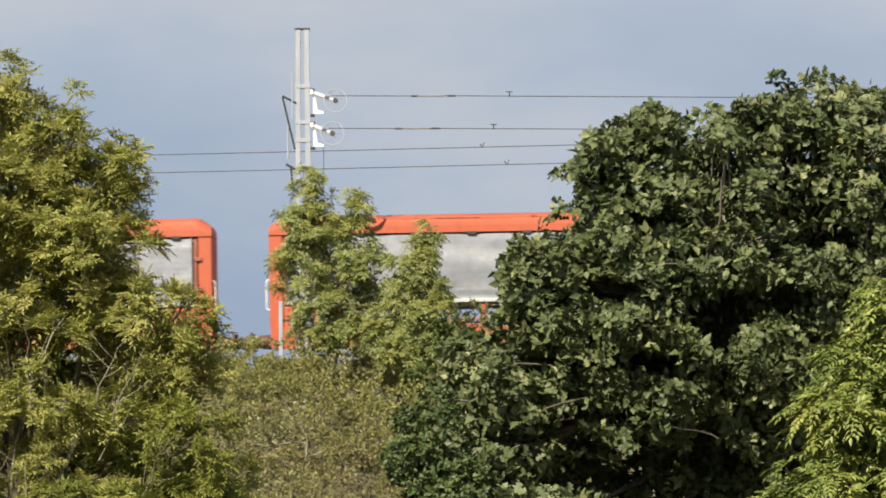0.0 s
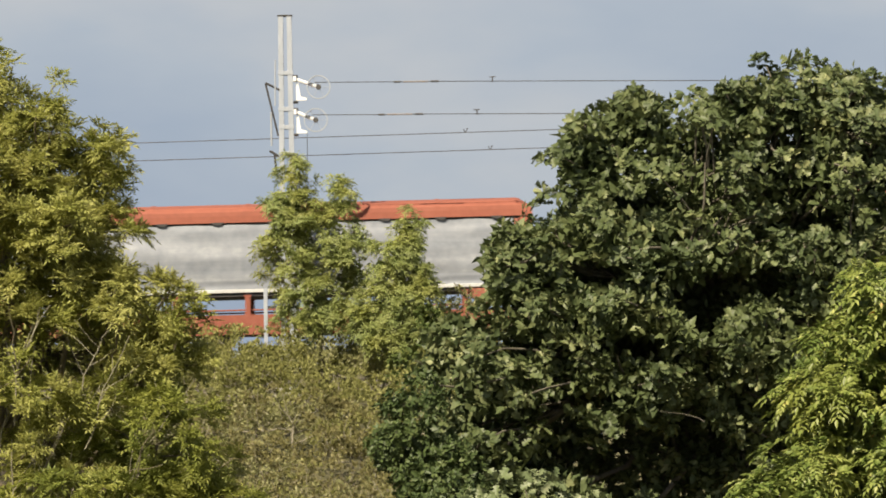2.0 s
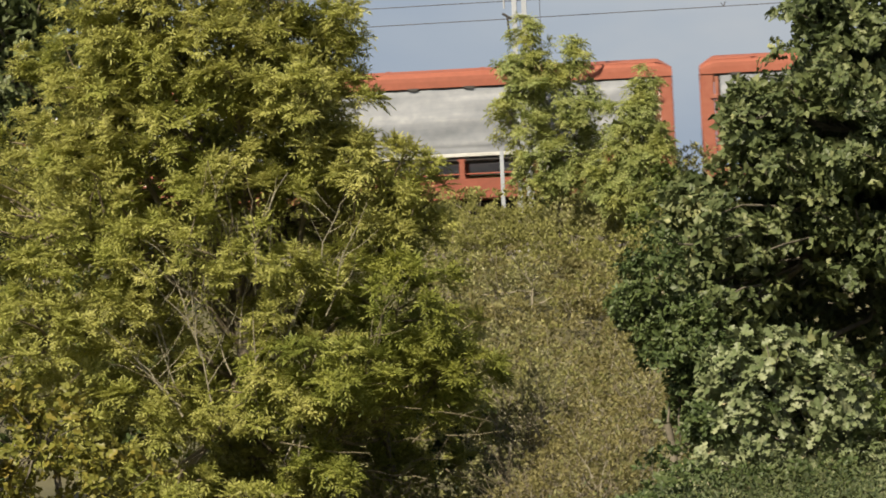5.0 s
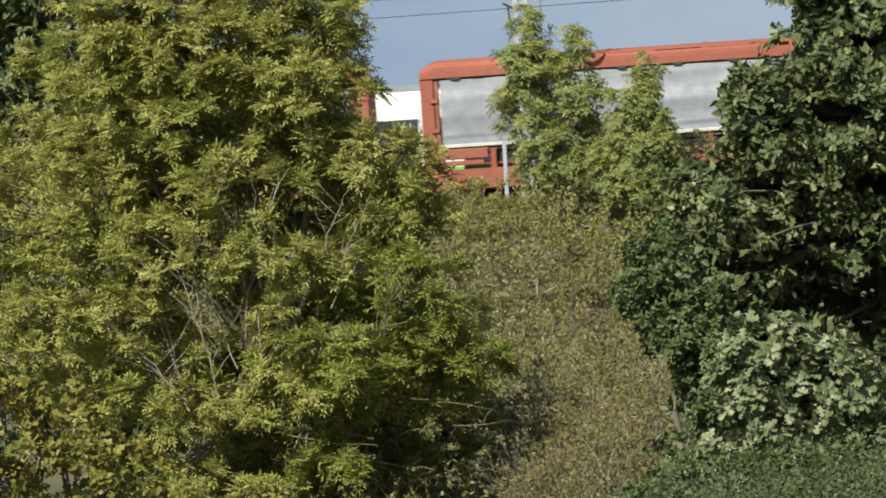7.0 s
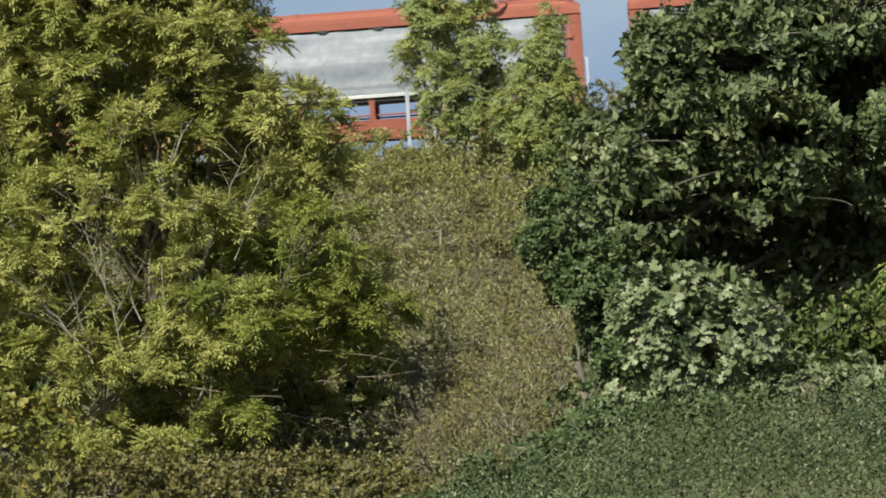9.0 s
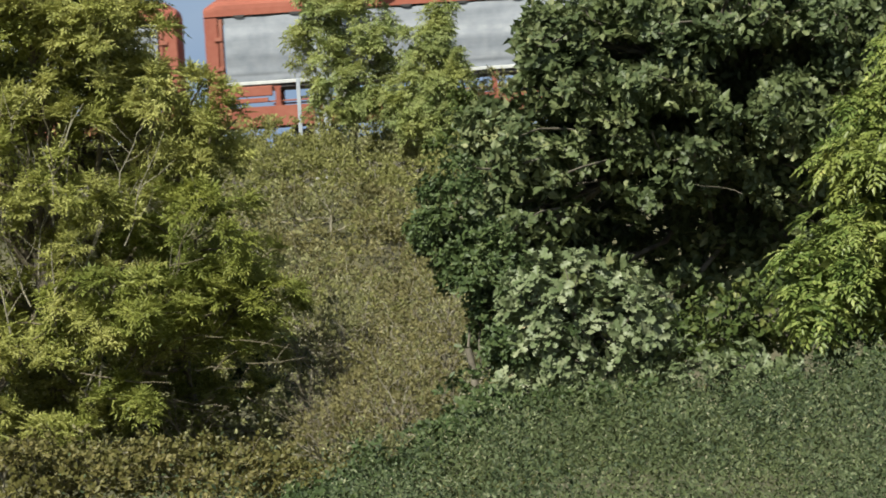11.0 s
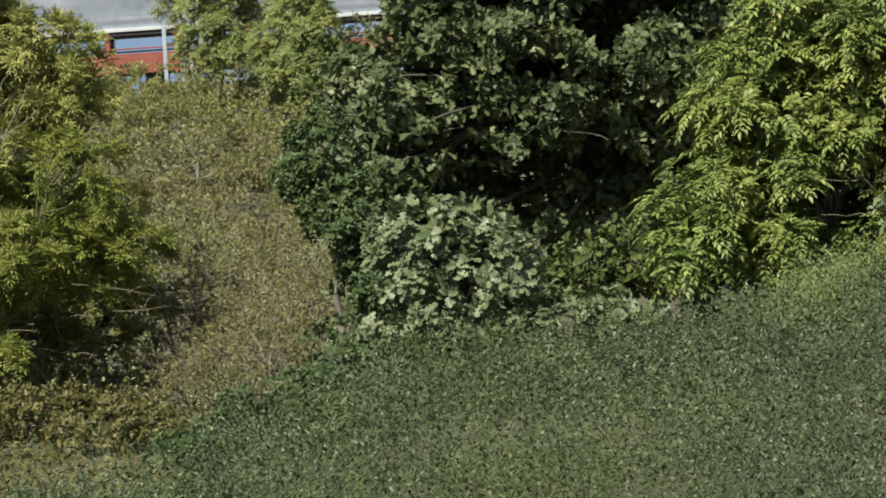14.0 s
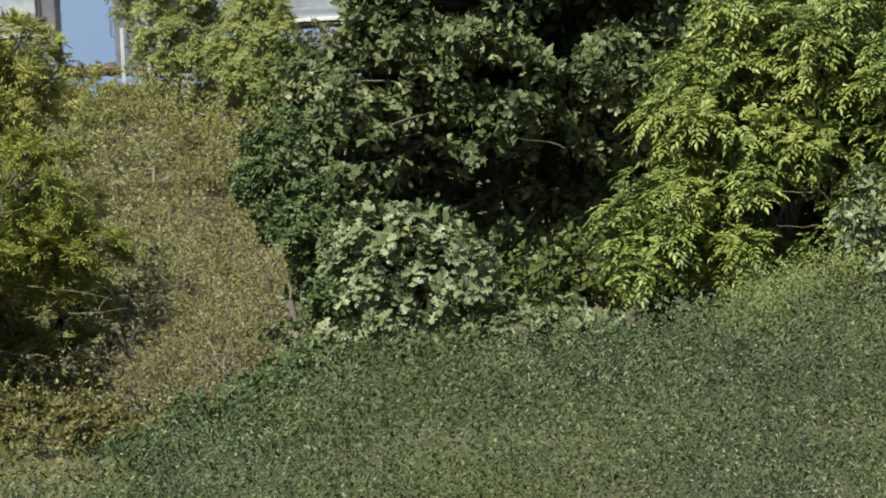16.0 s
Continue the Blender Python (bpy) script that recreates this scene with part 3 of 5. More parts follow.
def build_mast():
    z0 = RAIL_Z + GRADE * MAST_X - 0.75
    top = tagged(new("catenary_mast"), "tall galvanised lattice mast carrying two tension wheels", "mast")
    top.location = (MAST_X, MAST_Y, z0)
    H = 12.14 - z0
    foot = bmesh.new()
    add_box(foot, -0.4, 0.4, -0.4, 0.4, -0.5, 0.25, 0.03)
    part("footing", foot, CONCRETE, top)
    for s in (-1, 1):
        bm = bmesh.new()
        w0, w1 = 0.21, 0.165
        # a channel: web and two flanges, leaning inwards a little
        for ya, yb, dx in ((-0.11, 0.11, 0.0), (-0.125, -0.11, 0.1), (0.11, 0.125, 0.1)):
            o = bmesh.new()
            q = [(s * w0, s * (w0 - 0.02 - dx)), (s * w1, s * (w1 - 0.02 - dx))]
            lo = [o.verts.new((x, y, 0.2)) for x in q[0] for y in (ya, yb)]
            hi = [o.verts.new((x, y, H)) for x in q[1] for y in (ya, yb)]
            for idx in ((0, 1, 3, 2),):
                o.faces.new([lo[i] for i in idx])
                o.faces.new([hi[i] for i in idx])
            for a, b in ((0, 1), (1, 3), (3, 2), (2, 0)):
                o.faces.new((lo[a], lo[b], hi[b], hi[a]))
            bmesh.ops.recalc_face_normals(o, faces=o.faces[:])
            merge(bm, o)
        part("channel", bm, GALV, top)
    plate = mesh_of("batten", bevel_box(-0.19, 0.19, -0.135, -0.117, -0.05, 0.05, 0.004), GALV)
    for h in (1.0, 1.9, 2.8, 3.7, 4.6, 5.0, 5.55, 6.1, 6.75, 7.2, 8.1):
        if h < H - 0.2:
            part("batten", plate, None, top).location = (0, 0, h)
            part("batten", plate, None, top).location = (0, 0.25, h)
    # lacing bars between the channels
    for k in range(7):
        bm = bmesh.new()
        za, zb = 0.4 + k * 0.55, 0.4 + (k + 1) * 0.55
        rod(bm, (-0.17 if k % 2 else 0.17, -0.1, za), (0.17 if k % 2 else -0.17, -0.1, zb), 0.018)
        part("lacing_bar", bm, GALV, top)
    cap = bmesh.new()
    add_box(cap, -0.185, 0.185, -0.14, 0.14, H, H + 0.035, 0.006)
    part("cap", cap, DARK_STEEL, top)
    # tension wheels on raking arms
    for h, out in ((10.33, 0.84), (9.51, 0.76)):
        h -= z0
        arm = bmesh.new()
        rod(arm, (0.22, -0.1, h + 0.24), (out, -0.1, h + 0.02), 0.05, 0.045, 8)
        add_box(arm, 0.19, 0.27, -0.2, 0.0, h + 0.17, h + 0.3, 0.01)
        part("wheel_arm", arm, WHITE_PAINT, top)
        gus = prism([(0.26, h + 0.14), (0.31, h + 0.14), (0.37, h - 0.2), (0.52, h - 0.24), (0.52, h - 0.3), (0.26, h - 0.3)], "y", -0.13, -0.07)
        part("gusset", gus, WHITE_PAINT, top)
        wh = part("tension_wheel", ring_mesh(0.285, 0.012, 0.045), None, top)
        wh.location = (out - 0.02, -0.2, h + 0.02)
        sp = bmesh.new()
        for a in range(6):
            rod(sp, (0.05 * math.cos(a * 1.047), 0, 0.05 * math.sin(a * 1.047)), (0.285 * math.cos(a * 1.047), 0, 0.285 * math.sin(a * 1.047)), 0.007, 0.005, 4)
        part("spokes", sp, GALV, wh)
        hub = bmesh.new()
        wheel_disc(hub, (0, 0, 0), 0.065, 0.11)
        part("hub", hub, DARK_STEEL, wh)
        for dz in (0.28, -0.36):
            part("clamp", bevel_box(0.19, 0.3, -0.16, 0.16, h + dz, h + dz + 0.055, 0.01), DARK_STEEL, top)
    strut = bmesh.new()
    rod(strut, (-0.5, -0.12, 10.48 - z0), (-0.16, -0.12, 10.3 - z0), 0.03)
    rod(strut, (-0.5, -0.12, 10.46 - z0), (-0.2, -0.12, 9.15 - z0), 0.028)
    rod(strut, (-0.42, -0.12, 8.78 - z0), (-0.2, -0.12, 8.65 - z0), 0.035)
    rod(strut, (-0.3, -0.12, 8.7 - z0), (-0.26, -0.12, 8.25 - z0), 0.03)
    part("strut", strut, DARK_STEEL, top)
    guide = bmesh.new()
    rod(guide, (-0.27, -0.14, 9.9 - z0), (-0.25, -0.14, 11.05 - z0), 0.02)
    rod(guide, (-0.37, -0.14, 8.9 - z0), (-0.37, -0.14, 9.75 - z0), 0.025)
    part("guide_tube", guide, GALV, top)
    stop = bmesh.new()
    add_box(stop, 0.2, 0.34, -0.12, 0.1, 8.56 - z0, 8.62 - z0, 0.01)
    add_box(stop, 0.25, 0.3, -0.12, 0.0, 8.45 - z0, 8.56 - z0, 0.01)
    part("stop_bracket", stop, DARK_STEEL, top)
    cord = bmesh.new()
    rod(cord, (0.52, -0.2, 9.2 - z0), (0.52, -0.2, 5.2 - z0), 0.008)
    part("weight_cord", cord, WIRE, top)
    wts = bmesh.new()
    for i in range(8):
        wheel_disc(wts, (0.52, -0.2, 4.2 - z0 + i * 0.125), 0.17, 0.115, "z", 14)
    part("counterweight", wts, CONCRETE, top)
    # guard frame at the foot
    fr = tagged(new("guard_frame"), "grey steel guard frame beside the mast foot", "frame")
    fr.location = (-4.03, MAST_Y - 0.5, z0)
    for x in (0.0, 0.63):
        bm = bmesh.new()
        add_box(bm, x - 0.05, x + 0.05, -0.05, 0.05, -0.4, 4.93 - z0 if x > 0 else 5.35 - z0, 0.008)
        part("post", bm, GALV, fr)
    bm = bmesh.new()
    add_box(bm, 0.05, 0.58, -0.03, 0.03, 4.85 - z0, 4.91 - z0, 0.006)
    part("rail_bar", bm, DARK_STEEL, fr)
    bm = bmesh.new()
    rod(bm, (0.35, 0, 3.6 - z0), (0.58, 0, 4.1 - z0), 0.03)
    part("brace", bm, GALV, fr)


def ring_mesh(R, r, w):
    """A grooved rim."""
    bm = bmesh.new()
    n = 40
    rings = []
    for i in range(n):
        a = 6.2832 * i / n
        rings.append([bm.verts.new(((R + dr) * math.cos(a), dy, (R + dr) * math.sin(a))) for dr, dy in ((-r, -w), (r, -w), (0.3 * r, 0), (r, w), (-r, w))])
    for i in range(n):
        a, b = rings[i], rings[(i + 1) % n]
        for k in range(5):
            bm.faces.new((a[k], a[(k + 1) % 5], b[(k + 1) % 5], b[k]))
    bmesh.ops.recalc_face_normals(bm, faces=bm.faces[:])
    return mesh_of("tension_wheel", bm, GALV)


build_mast()


def wire(name, label, pts, r, extra=()):
    """One overhead wire with its clamps and insulators."""
    top = tagged(new(name), label, "wire")
    part("strand", join_tubes("strand", [tube(pts, [r] * len(pts), 5)], WIRE), None, top)
    for kind, a, b, rr in extra:
        bm = bmesh.new()
        if kind == "insulator":
            a, b = Vector(a), Vector(b)
            n = 11
            for i in range(n):
                c = a + (b - a) * (i + 0.5) / n
                rod(bm, c - (b - a) * 0.3 / n, c + (b - a) * 0.3 / n, rr, rr * 0.7, 8)
            rod(bm, a, b, rr * 0.5)
            part("insulator", bm, INSULATOR, top)
        else:
            rod(bm, a, b, rr)
            part("clamp", bm, DARK_STEEL, top)


def build_wires():
    yt = MAST_Y - 0.2
    g = 0.004
    # anchored wires that start at the wheels and run on
    for z, x0, xa, xb in ((10.47, -2.75, -0.65, 0.2), (9.66, -2.82, -1.05, -0.2)):
        pts = [(x0, yt, z), (xa, yt, z - 0.02), (xb, yt, z - 0.02), (14, yt + 0.4, z - 0.16), (60, yt + 2.4, z - 0.5)]
        wire("anchored_wire", "thin dark overhead wire with an insulator, held by a tension wheel", pts, 0.011,
             [("insulator", (xa + 0.1, yt, z - 0.02), (xb - 0.12, yt, z - 0.02), 0.03), ("clamp", (xa - 0.12, yt, z - 0.02), (xa + 0.04, yt, z - 0.02), 0.028), ("clamp", (xb - 0.06, yt, z - 0.02), (xb + 0.14, yt, z - 0.02), 0.028), ("clamp", (xb + 1.48, yt, z - 0.06), (xb + 1.48, yt, z + 0.07), 0.016), ("clamp", (xb + 1.4, yt, z + 0.07), (xb + 1.56, yt, z + 0.07), 0.014)])
    for z, gg, xc in ((9.36, 0.0172, 1.02), (8.9, 0.0168, 1.65)):
        pts = [(x, TRACK_Y, z + gg * x + 0.00006 * x * x) for x in (-70, -45, -25, -12, -4, 4, 12, 25, 45, 70)]
        zc = z + gg * xc
        wire("contact_wire", "thin dark overhead line wire above the track", pts, 0.011, [("clamp", (xc, TRACK_Y, zc), (xc + 0.05, TRACK_Y, zc + 0.12), 0.012), ("clamp", (xc, TRACK_Y, zc), (xc - 0.06, TRACK_Y, zc + 0.09), 0.012)])


build_wires()


# ---- freight wagons ----
BODY, NARROW, WIDE = 14.475, 0.70, 1.45
HALF_W = 1.43
SPEED = 27.03


def body_meshes(paint, roof_paint, c=BODY, post=BROWN):
    """The meshes of one wagon body, 0 to c along x, rail top at z 0; shared by all bodies of that paint."""
    ms = {}
    # roof: a shallow curved cover whose ends slope down
    bm = bmesh.new()
    sect = [(-HALF_W - 0.03, 3.73), (-HALF_W - 0.03, 3.9), (-HALF_W - 0.02, 4.0), (-HALF_W + 0.12, 4.12), (-0.7, 4.22), (0, 4.26), (0.7, 4.22), (HALF_W - 0.12, 4.12), (HALF_W + 0.03, 4.0), (HALF_W + 0.03, 3.73)]
    rows = []
    for x, k in ((0.0, 0.52), (0.03, 0.58), (0.32, 0.96), (0.4, 1.0), (2.4, 1.0), (2.42, 1.03), (2.5, 1.03), (2.52, 1.0), (4.8, 1.0), (4.82, 1.03), (4.9, 1.03), (4.92, 1.0), (7.2, 1.0), (7.22, 1.03), (7.3, 1.03), (7.32, 1.0), (9.6, 1.0), (9.62, 1.03), (9.7, 1.03), (9.72, 1.0), (12.0, 1.0), (12.02, 1.03), (12.1, 1.03), (12.12, 1.0), (c - 0.4, 1.0), (c - 0.32, 0.96), (c - 0.03, 0.58), (c, 0.52)):
        rows.append([bm.verts.new((x, y, 3.73 + (z - 3.73) * (k if z > 3.75 else 1))) for y, z in sect])
    for a, b in zip(rows, rows[1:]):
        for i in range(len(sect) - 1):
            bm.faces.new((a[i], b[i], b[i + 1], a[i + 1]))
        bm.faces.new((a[-1], b[-1], b[0], a[0]))
    bm.faces.new(rows[0])
    bm.faces.new(rows[-1][::-1])
    bmesh.ops.recalc_face_normals(bm, faces=bm.faces[:])
    ms["roof"] = mesh_of("roof", bm, roof_paint)
    bm = bevel_box(0.1, c - 0.1, -HALF_W + 0.05, HALF_W - 0.05, 3.64, 3.728, 0.0)
    ms["roof_rail"] = mesh_of("roof_rail", bm, DARK_STEEL)
    # canvas side, faintly rippled
    nx, nz = 72, 26
    X, Z = np.meshgrid(np.linspace(0.5, c - 0.5, nx), np.linspace(2.02, 3.68, nz))
    rip = np.array([[noise.noise(Vector((x * 0.55, 3.1, z * 2.6))) * 0.035 + noise.noise(Vector((x * 2.1, 9.0, z * 3.2))) * 0.016 for x in X[0]] for z in Z[:, 0]])
    rip = rip * np.minimum(1, 4 * (Z - 2.0)) * np.minimum(1, 5 * (3.7 - Z)) + 0.012 * np.sin(X * 5.2)
    rip = rip - 0.07 * np.sin(math.pi * (Z - 2.02) / 1.66) + 0.022 * np.sin(Z * 62 + 0.8 * np.sin(X * 0.9)) * np.clip((2.32 - Z) / 0.15, 0, 1)
    V1 = np.stack([X, -HALF_W + 0.02 + rip, Z], -1).reshape(-1, 3)
    i, j = np.meshgrid(np.arange(nz - 1), np.arange(nx - 1), indexing="ij")
    a = i * nx + j
    F = np.stack([a, a + 1, a + nx + 1, a + nx], -1).reshape(-1, 4)
    ms["canvas_side"] = raw_mesh("canvas_side", V1, F, CURTAIN)
    for p in ms["canvas_side"].polygons:
        p.use_smooth = True
    ms["back_wall"] = mesh_of("back_wall", bevel_box(0.45, c - 0.45, HALF_W - 0.06, HALF_W - 0.02, 2.02, 3.7, 0), CURTAIN)
    ms["lower_strip"] = mesh_of("lower_strip", bevel_box(0.45, c - 0.45, -HALF_W - 0.025, -HALF_W + 0.03, 1.955, 2.045, 0.01), STRIP)
    ms["deck"] = mesh_of("deck", bevel_box(0.05, c - 0.05, -HALF_W + 0.04, HALF_W - 0.04, 1.86, 1.95, 0.01), DARK_STEEL)
    # bottom side beam: a channel with flanges
    ms["side_beam"] = mesh_of("side_beam", prism([(-0.05, 0.90), (0.07, 0.90), (0.07, 0.93), (-0.02, 0.93), (-0.02, 1.36), (0.07, 1.36), (0.07, 1.40), (-0.05, 1.40)], "x", 0.02, c - 0.02), paint)
    ms["bracket"] = mesh_of("bracket", prism([(-0.09, 1.36), (0.09, 1.36), (0.065, 1.5), (0.065, 1.82), (0.1, 1.9), (-0.1, 1.9), (-0.065, 1.82), (-0.065, 1.5)], "y", -0.05, 0.04), paint)
    ms["inner_rail"] = mesh_of("inner_rail", bevel_box(1.5, c - 1.5, -0.03, 0.03, 1.5, 1.54, 0.006), paint)
    ms["centre_sill"] = mesh_of("centre_sill", bevel_box(0.1, c - 0.1, -0.2, 0.2, 0.95, 1.3, 0.02), DARK_STEEL)
    ms["roof_clip"] = mesh_of("roof_clip", prism([(-0.16, 3.74), (0.14, 3.74), (0.1, 3.68), (0.02, 3.665), (-0.12, 3.69)], "y", -HALF_W - 0.04, -HALF_W), DARK_STEEL)
    # end frame: two corner posts, head and a lower wall
    bm = bmesh.new()
    for y in (-HALF_W, HALF_W - 0.12):
        add_box(bm, 0.0, 0.34, y, y + 0.12, 1.36, 3.74, 0.02)
        add_box(bm, 0.03, 0.2, y - 0.01, y + 0.13, 0.9, 1.4, 0.02)
    add_box(bm, 0.02, 0.12, -HALF_W + 0.1, HALF_W - 0.1, 3.3, 3.73, 0.02)
    add_box(bm, 0.03, 0.1, -HALF_W + 0.1, HALF_W - 0.1, 1.9, 3.4, 0.0)
    ms["end_frame"] = mesh_of("end_frame", bm, paint)
    bm = bmesh.new()
    add_box(bm, 0.36, 0.46, -HALF_W - 0.012, -HALF_W + 0.09, 1.95, 3.66, 0.015)
    for z in (2.35, 3.1):
        add_box(bm, 0.24, 0.44, -HALF_W - 0.05, -HALF_W + 0.02, z, z + 0.1, 0.012)
    ms["tension_post"] = mesh_of("tension_post", bm, post)
    bm = bmesh.new()
    add_box(bm, 0.36, 1.62, -HALF_W - 0.015, -HALF_W + 0.05, 1.66, 1.92, 0.02)
    add_box(bm, 0.5, 1.5, -HALF_W - 0.03, -HALF_W + 0.05, 1.5, 1.62, 0.015)
    add_box(bm, 0.36, 0.5, -HALF_W, -HALF_W + 0.05, 1.38, 1.7, 0.015)
    ms["end_box"] = mesh_of("end_box", bm, paint)
    bm = bmesh.new()
    for p, q in (((-0.0, -1.36, 2.6), (-0.06, -1.36, 2.6)), ((-0.06, -1.36, 2.6), (-0.08, -1.36, 2.55)), ((-0.08, -1.36, 2.55), (-0.08, -1.36, 1.9)), ((-0.08, -1.36, 1.9), (-0.06, -1.36, 1.85)), ((-0.06, -1.36, 1.85), (-0.0, -1.36, 1.85))):
        rod(bm, p, q, 0.016)
    ms["hand_rail"] = mesh_of("hand_rail", bm, DARK_STEEL if post is DARK_STEEL else WHITE_PAINT)
    bm = bmesh.new()
    rod(bm, (-0.02, -0.87, 1.06), (-0.3, -0.87, 1.06), 0.17, 0.15, 12)
    rod(bm, (-0.3, -0.87, 1.06), (-0.5, -0.87, 1.06), 0.11, 0.11, 12)
    wheel_disc(bm, (-0.5, -0.87, 1.06), 0.24, 0.06, "x", 16)
    ms["coupling"] = mesh_of("coupling", rod(bmesh.new(), (0.0, 0.0, 1.02), (-0.7, 0.0, 0.98), 0.1, 0.09, 8), BUFFER_STEEL)
    ms["buffer"] = mesh_of("buffer", bm, BUFFER_STEEL)
    bm = bmesh.new()
    rod(bm, (-0.0, -0.3, 1.0), (-0.72, -0.3, 1.0), 0.09, 0.09, 8)
    ms["draw_bar"] = mesh_of("draw_bar", bm, DARK_STEEL)
    bm = bmesh.new()
    for y in (-0.75, 0.75):
        wheel_disc(bm, (0, y, 0.42), 0.42, 0.13, "y", 28)
        wheel_disc(bm, (0, y * 0.93, 0.42), 0.45, 0.03, "y", 28)
        wheel_disc(bm, (0, y * 1.1, 0.42), 0.13, 0.12, "y", 14)
    rod(bm, (0, -0.95, 0.42), (0, 0.95, 0.42), 0.08, 0.08, 10)
    ms["wheelset"] = mesh_of("wheelset", bm, RAIL_STEEL)
    bm = prism([(-0.55, 0.66), (-0.17, 0.66), (-0.17, 0.26), (0.17, 0.26), (0.17, 0.66), (0.55, 0.66), (0.55, 0.95), (0.45, 0.95), (0.42, 0.78), (-0.42, 0.78), (-0.45, 0.95), (-0.55, 0.95)], "y", 0.0, 0.1)
    ms["axle_guard"] = mesh_of("axle_guard", bm, DARK_STEEL)
    bm = bmesh.new()
    wheel_disc(bm, (0, -0.7, 0.72), 0.19, 0.9, "x", 14)
    ms["air_tank"] = mesh_of("air_tank", bm, DARK_STEEL)
    ms["tool_box"] = mesh_of("tool_box", bevel_box(1.0, 1.6, -1.2, -0.8, 0.52, 0.92, 0.02), DARK_STEEL)
    bm = bmesh.new()
    add_box(bm, 0, 0.16, -HALF_W - 0.075, -HALF_W - 0.052, 0, 0.2, 0.004)
    ms["yellow_plate"] = mesh_of("yellow_plate", bm, YELLOW_PAINT)
    bm = bmesh.new()
    wheel_disc(bm, (0, -HALF_W - 0.034, 0), 0.09, 0.012, "y", 16)
    ms["white_disc"] = mesh_of("white_disc", bm, WHITE_PAINT)
    bm = bmesh.new()
    for k, (a, b) in enumerate(((0, 0.12), (0.15, 0.27), (0.3, 0.48), (0.55, 0.62), (0.66, 0.9))):
        add_box(bm, a, b, -HALF_W - 0.058, -HALF_W - 0.05, 0, 0.11 if k % 2 else 0.14, 0.0)
    ms["lettering_bars"] = mesh_of("lettering_bars", bm, WHITE_PAINT)
    return ms


def twin_wagon(ms, label, letters, plates, c=BODY):
    """Two close-coupled bodies; x 0 is the leading outer end, towards -x travel."""
    top = tagged(new("curtain_wagon"), label, "freight wagon", "wagons of the freight train")
    for b in (0, 1):
        x0 = b * (c + NARROW)

        def add(name, x=0.0, z=0.0, y=0.0, flip=False):
            o = part(name, ms[name], None, top)
            o.location = (x0 + (c - x if flip else x), y, z)
            if flip:
                o.scale = (-1, 1, 1)
            return o
        for k in ("roof", "roof_rail", "canvas_side", "back_wall", "lower_strip", "deck", "centre_sill"):
            add(k)
        add("side_beam", y=-HALF_W)
        o = add("side_beam", x=c, y=HALF_W)
        o.rotation_euler = (0, 0, math.pi)
        for sy in (-1, 1):
            add("inner_rail", y=sy * (HALF_W - 0.1))
            for k in range(7):
                add("bracket", x=1.75 + k * (c - 3.5) / 6, y=sy * (HALF_W - 0.02))
        for k in range(10):
            add("roof_clip", x=0.9 + k * (c - 1.8) / 9)
        for flip in (False, True):
            for k in ("end_frame", "tension_post", "end_box"):
                add(k, flip=flip)
            add("wheelset", x=2.6, flip=flip)
            add("axle_guard", x=2.6, y=-1.02, flip=flip)
            add("axle_guard", x=2.6, y=0.92, flip=flip)
            outer = flip == bool(b)
            add("hand_rail" if outer else "draw_bar", flip=flip)
            if outer:
                add("buffer", flip=flip)
                add("buffer", y=1.74, flip=flip)
                add("coupling", flip=flip)
        add("air_tank", x=5.2)
        add("tool_box", x=5.2)
        if plates:
            add("yellow_plate", x=1.25 if b == 0 else c - 2.2, z=0.72)
            add("white_disc", x=0.5, z=1.79)
        for lx in letters:
            add("lettering_bars", x=lx, z=1.12)
    return top


PAINTS = {
    "orange": (ORANGE, ORANGE, BODY, "bright orange-red twin wagon with grey canvas sides"),
    "faded": (RUST, RUST_ROOF, BODY, "faded red twin wagon with stained grey canvas sides"),
    "short": (RUST, RUST_ROOF, 14.15, "faded red twin wagon with stained grey canvas sides"),
    "brown": (BROWN, RUST, 13.95, "rusty brown twin wagon with grey canvas sides"),
    "dark": (CHARCOAL, CHARCOAL, 14.0, "dark grey twin wagon with grey canvas sides and white lettering bars"),
}
MADE = {k: body_meshes(p[0], p[1], p[2], DARK_STEEL if k == "dark" else BROWN) for k, p in PAINTS.items()}
ORDER = ["orange", "orange", "faded", "faded", "faded", "faded", "faded", "faded", "faded", "faded", "faded", "faded", "brown", "short", "dark", "dark"]
LETTERS = {8: (4.2,), 9: (6.0,), 12: (5.0,), 13: (8.4,), 14: (1.9, 6.5), 15: (2.0,)}
WAGONS = []
for k, paint in enumerate(ORDER):
    WAGONS.append(twin_wagon(MADE[paint], PAINTS[paint][3], LETTERS.get(k, ()), k in (3, 4, 8, 9), PAINTS[paint][2]))


# ---- passenger train on the far track ----
CAR = 17.25
CARS = 10
FAST = 55.0


